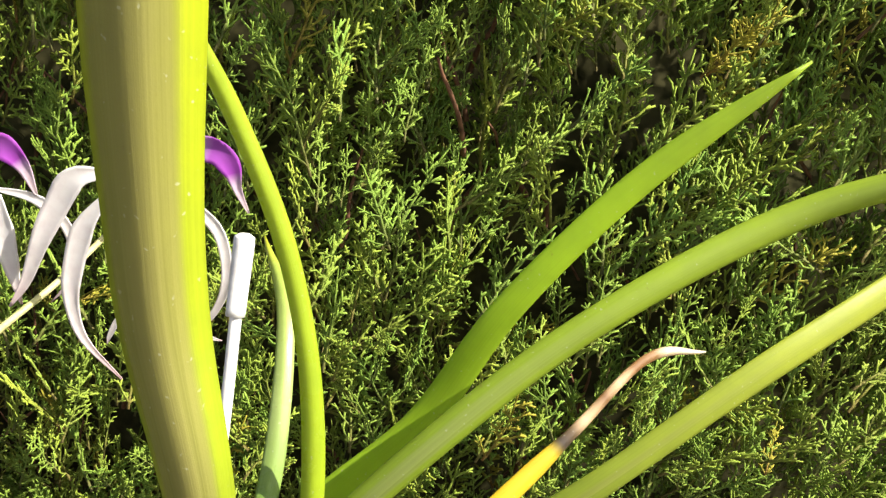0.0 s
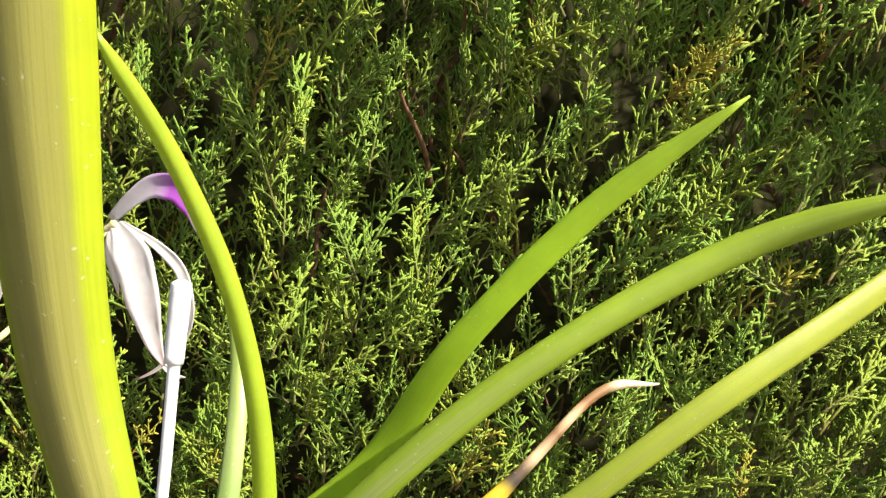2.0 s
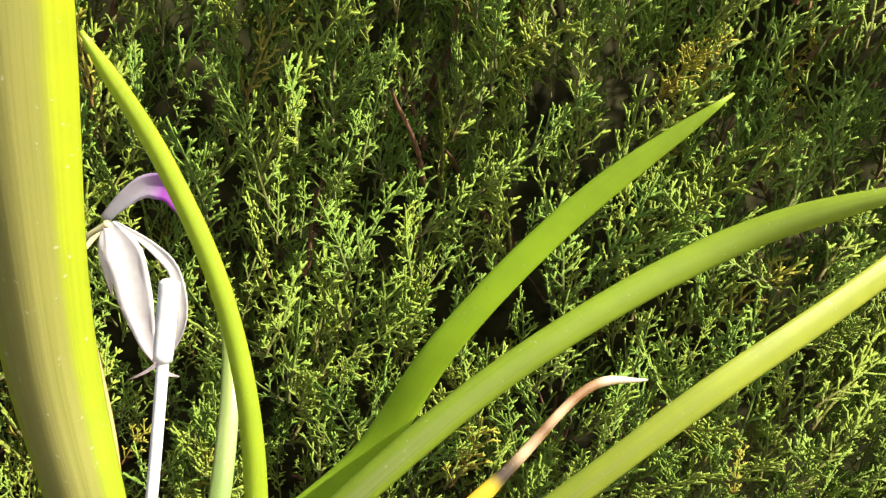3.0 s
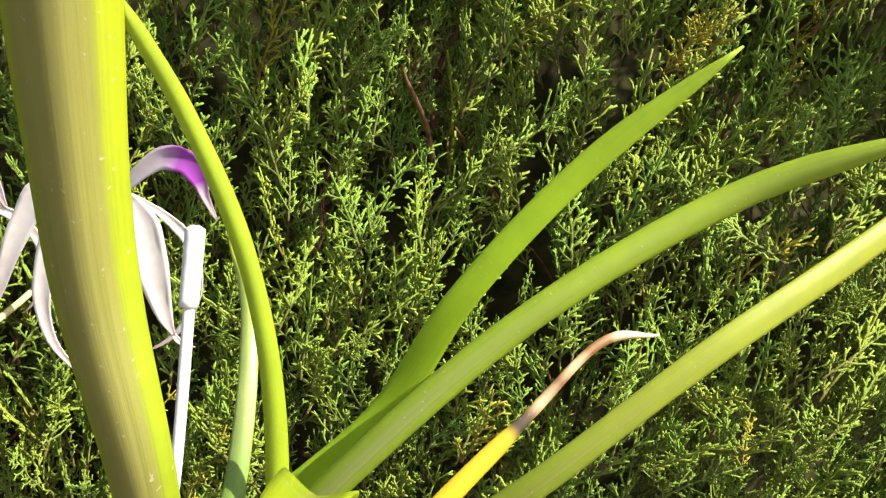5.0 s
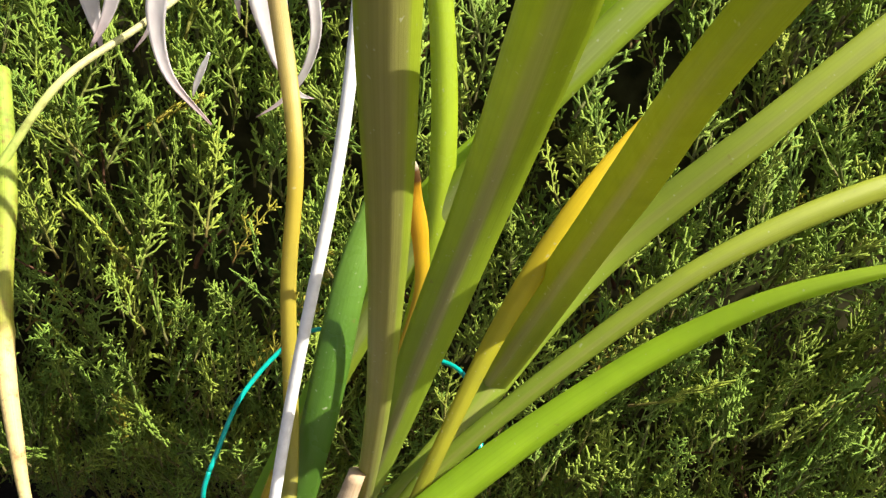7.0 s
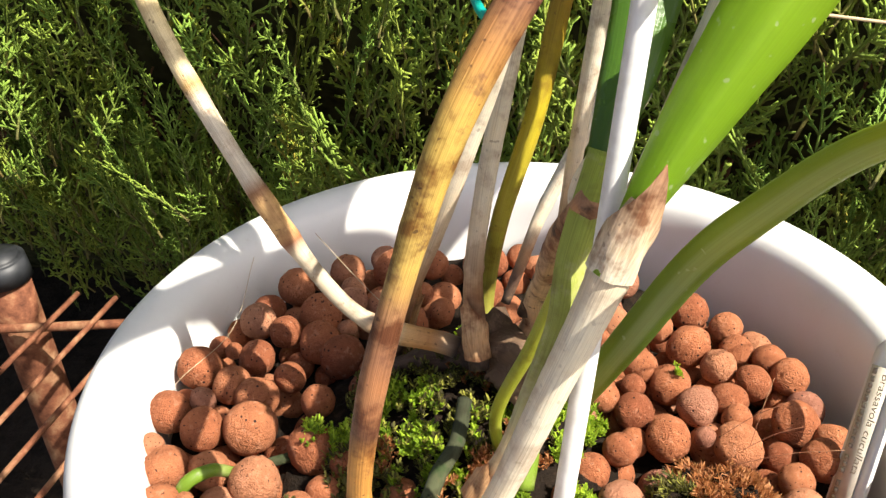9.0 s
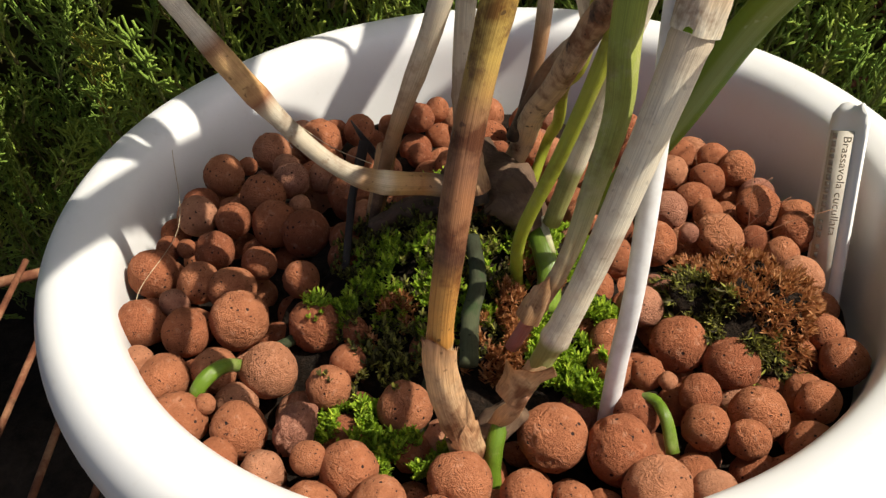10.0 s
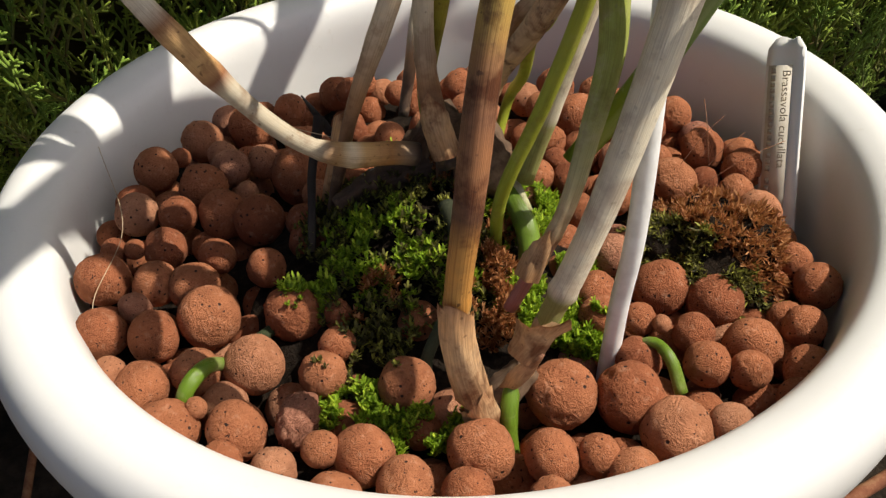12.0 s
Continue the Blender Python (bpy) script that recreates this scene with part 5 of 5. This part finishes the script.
one = flower("white orchid flower with a purple-tipped lip", [(-0.103, 0.285, 0.580), (-0.089, 0.285, 0.604), (-0.071, 0.285, 0.619)])
petals(one, "petal", [
    ([(-0.071, 0.285, 0.619), (-0.058, 0.280, 0.599), (-0.049, 0.275, 0.566), (-0.041, 0.271, 0.536), (-0.032, 0.266, 0.519)], 1.9),
    ([(-0.071, 0.295, 0.615), (-0.045, 0.294, 0.601), (-0.028, 0.293, 0.583), (-0.022, 0.292, 0.551), (-0.029, 0.292, 0.521), (-0.045, 0.291, 0.498), (-0.064, 0.290, 0.483)], 0.62),
    ([(-0.081, 0.300, 0.610), (-0.082, 0.300, 0.586), (-0.080, 0.300, 0.567), (-0.078, 0.300, 0.550)], 0.6),
    ([(-0.036, 0.268, 0.522), (-0.027, 0.268, 0.512), (-0.017, 0.268, 0.510)], 0.3)], petal_white, 15)
lip = petal("lip", [(-0.085, 0.310, 0.608), (-0.069, 0.308, 0.627), (-0.052, 0.307, 0.641), (-0.035, 0.305, 0.642), (-0.024, 0.303, 0.632), (-0.019, 0.302, 0.617), (-0.010, 0.300, 0.601)], [(0, 7), (0.2, 12), (0.42, 19), (0.62, 17), (0.78, 8), (1, 1.5)], petal_lip, orchid, "purple lip fading to white", (0.1, -1, 0.25), 0.3, 30, 0.08, 3)
lip.parent = one
two = flower("white orchid flower with a purple-tipped lip", [(-0.094, 0.250, 0.596), (-0.091, 0.250, 0.613), (-0.091, 0.250, 0.630)])
petals(two, "petal", [
    ([(-0.083, 0.235, 0.647), (-0.103, 0.232, 0.642), (-0.116, 0.230, 0.619), (-0.127, 0.227, 0.593), (-0.138, 0.225, 0.562), (-0.149, 0.222, 0.542)], 1.15),
    ([(-0.080, 0.225, 0.637), (-0.094, 0.223, 0.614), (-0.101, 0.221, 0.588), (-0.104, 0.219, 0.559), (-0.096, 0.217, 0.530), (-0.070, 0.215, 0.503)], 1.0),
    ([(-0.166, 0.245, 0.617), (-0.138, 0.245, 0.615), (-0.119, 0.245, 0.601), (-0.114, 0.245, 0.582), (-0.119, 0.245, 0.554), (-0.132, 0.245, 0.535)], 0.55),
    ([(-0.160, 0.240, 0.616), (-0.157, 0.238, 0.585), (-0.153, 0.237, 0.561), (-0.148, 0.235, 0.536)], 1.1),
    ([(-0.079, 0.240, 0.542), (-0.088, 0.240, 0.521), (-0.091, 0.240, 0.511)], 0.3)], petal_white, 15)
lip = petal("lip", [(-0.187, 0.250, 0.610), (-0.172, 0.249, 0.638), (-0.159, 0.247, 0.648), (-0.145, 0.246, 0.638), (-0.136, 0.245, 0.617)], [(0, 8), (0.3, 16), (0.55, 18), (0.8, 9), (1, 1.5)], petal_lip, orchid, "purple lip fading to white", (0.1, -1, 0.25), 0.3, 30, 0.08, 4)
lip.parent = two


# ---- stake, tie wire, name tag, straws ----
def plant_stake():
    pts = [(0.0216, -0.0655, 0.1939), (0.0252, -0.0623, 0.2389), (0.0293, -0.0586, 0.2908), (0.043, -0.0211, 0.4662), (0.0576, 0.006, 0.5975), (0.0552, 0.0543, 0.7226)]
    top = Vector(pts[-1])
    st = empty("plant_stake", pts[0], "white plastic plant stake pushed in beside the orchid", "plant stake")
    tube("rod", pts, [(0, 5.2), (0.3, 4.8), (1, 5.2)], stake_white, st, "", 40, 14, (), 0.02, 2)
    d = (Vector(pts[-1]) - Vector(pts[-2])).normalized()
    tube("cap", [top - d * 0.034, top - d * 0.015, top - d * 0.004, top + d * 0.001], [(0, 8.2), (0.5, 8.8), (0.9, 8.6), (1, 4)], stake_white, st, "rounded white end cap", 20, 16, (), 0.02, 3)


plant_stake()


def tie():
    ring = [(-0.0109, 0.0314, 0.3877), (-0.0007, 0.0643, 0.4184), (0.0278, 0.0924, 0.4414), (0.0678, 0.0915, 0.4343), (0.1106, 0.0788, 0.4363), (0.1238, 0.0371, 0.4107), (0.0877, -0.0045, 0.3894), (0.0383, -0.0434, 0.3886)]
    ob = empty("tie_wire", ring[0], "green plastic-coated wire ring tied round the leaves", "plant tie")
    tube("loop", ring, [(0, 2.6), (1, 2.6)], teal, ob, "", 90, 10, (), 0.0)
    e = Vector(ring[-1])
    hook = [e + Vector((0, 0, 0)), e + Vector((-0.006, -0.005, 0.001)), e + Vector((-0.009, 0.001, -0.002)), e + Vector((-0.003, 0.007, -0.003)), e + Vector((0.005, 0.004, -0.004)), e + Vector((0.005, -0.004, -0.005))]
    tube("hook", hook, [(0, 2.6), (1, 2.6)], teal, ob, "", 40, 10, (), 0.0)
    s = Vector(ring[0])
    tube("hook", [s, s + Vector((-0.002, -0.004, -0.012)), s + Vector((0.0, -0.008, -0.03)), s + Vector((0.012, -0.03, -0.034)), e + Vector((-0.008, 0.002, 0.0))], [(0, 2.6), (1, 2.6)], teal, ob, "", 40, 10, (), 0.0)


tie()


def name_tag():
    foot, top = Vector((0.0985, -0.024, 0.196)), Vector((0.1135, 0.0165, 0.258))
    up = (top - foot).normalized()
    side = Vector((0.50, -0.72, 0.40))
    side = (side - up * side.dot(up)).normalized()
    out = side.cross(up).normalized()
    if out.y > 0:
        out = -out
    tag = empty("plant_tag", foot, "white plastic plant name tag leaning on the pot wall", "plant tag")
    ln = (top - foot).length
    bm = bmesh.new()
    n = 24
    rows = []
    for s in (0.0007, -0.0007):
        for i in range(n + 1):
            u = i / n
            half = 0.0062 if u < 0.93 else 0.0062 * math.sqrt(max(0.05, 1 - ((u - 0.93) / 0.085) ** 2))
            half = half if u > 0.12 else 0.0025 + 0.0037 * u / 0.12
            for k in range(5):
                a = k / 2 - 1
                ragged = 0.0006 * math.sin(a * 9) if i == n else 0.0
                rows.append(bm.verts.new(up * (ln * u + ragged) + side * (half * a) + out * (s + 0.0006 * a * a)))
    half_n = (n + 1) * 5
    for s in (0, 1):
        for i in range(n):
            for k in range(4):
                q = [rows[s * half_n + i * 5 + k], rows[s * half_n + i * 5 + k + 1], rows[s * half_n + (i + 1) * 5 + k + 1], rows[s * half_n + (i + 1) * 5 + k]]
                bm.faces.new(q if s == 0 else q[::-1])
    for i in range(n):
        for k in (0, 4):
            bm.faces.new([rows[i * 5 + k], rows[(i + 1) * 5 + k], rows[half_n + (i + 1) * 5 + k], rows[half_n + i * 5 + k]])
    for k in range(4):
        for i in (0, n):
            bm.faces.new([rows[i * 5 + k], rows[i * 5 + k + 1], rows[half_n + i * 5 + k + 1], rows[half_n + i * 5 + k]])
    bmesh.ops.recalc_face_normals(bm, faces=bm.faces[:])
    part("blade", bm, tag_white, tag)
    bm = bmesh.new()
    bmesh.ops.create_cube(bm, size=1.0)
    for v in bm.verts:
        p = v.co.copy()
        v.co = up * (ln * 0.5 + p.y * ln * 0.78) + side * (p.x * 0.0078 - 0.0014) + out * (0.0013 + p.z * 0.0003)
    strip = part("printed_strip", bm, tag_paper, tag, "beige printed strip")
    cu = bpy.data.curves.new("lettering", 'FONT')
    cu.body = "Brassavola cucullata"
    cu.size, cu.align_x, cu.align_y = 0.0038, 'LEFT', 'CENTER'
    tmp = new("lettering", cu)
    bpy.context.view_layer.update()
    me = bpy.data.meshes.new_from_object(tmp.evaluated_get(bpy.context.evaluated_depsgraph_get()))
    bpy.data.objects.remove(tmp)
    me.materials.clear()
    me.materials.append(ink)
    text = new("lettering", me)
    text.parent = tag
    rot = Matrix((-up, side, out)).transposed()
    if rot.determinant() < 0:
        rot = Matrix((-up, -side, out)).transposed()
    text.matrix_basis = Matrix.Translation(up * ln * 0.87 + side * 0.0008 + out * 0.0017) @ rot.to_4x4()
    bm = bmesh.new()
    x = 0.0
    rnd = random.Random(2)
    for word in (12, 3, 6):
        for _ in range(word):
            r = bmesh.ops.create_cube(bm, size=1.0)
            w = rnd.uniform(0.0011, 0.0018)
            for v in r["verts"]:
                p = v.co.copy()
                v.co = up * (ln * 0.88 - x - w / 2 - p.y * w) + side * (-0.0034 + p.x * 0.0014) + out * (0.00172 + p.z * 0.0002)
            x += w + 0.0006
        x += 0.0016
    part("second_line", bm, ink, tag, "small dark printed line")


name_tag()

thread("straw", [(0.066, -0.02, 0.366), (0.105, -0.005, 0.357), (0.140, 0.012, 0.346), (0.185, 0.03, 0.362)], 0.7, straw, "thin dry straw caught on an orchid leaf", "straw")
thread("cobweb_thread", [(-0.099, 0.045, 0.243), (-0.093, 0.010, 0.238), (-0.101, -0.018, 0.236), (-0.099, -0.03, 0.226)], 0.22, straw, "fine pale thread hanging over the clay pellets", "thread")
thread("cobweb_thread", [(-0.062, 0.02, 0.274), (-0.045, 0.012, 0.262), (-0.032, 0.0, 0.262)], 0.25, straw, "fine pale thread hanging beside the cane", "thread")
for k, (a, e) in enumerate([((0.066, -0.012, 0.24), (0.084, -0.002, 0.247)), ((0.072, -0.016, 0.24), (0.088, -0.008, 0.244)), ((0.07, -0.02, 0.238), (0.098, -0.014, 0.243)), ((0.074, -0.014, 0.24), (0.08, 0.004, 0.25))]):
    a, e = Vector(a), Vector(e)
    thread("straw", [a, a.lerp(e, 0.5) + Vector((0, 0, 0.0015)), e], 0.18, rust, "short dry straw sticking out of dead moss", "straw", 12)
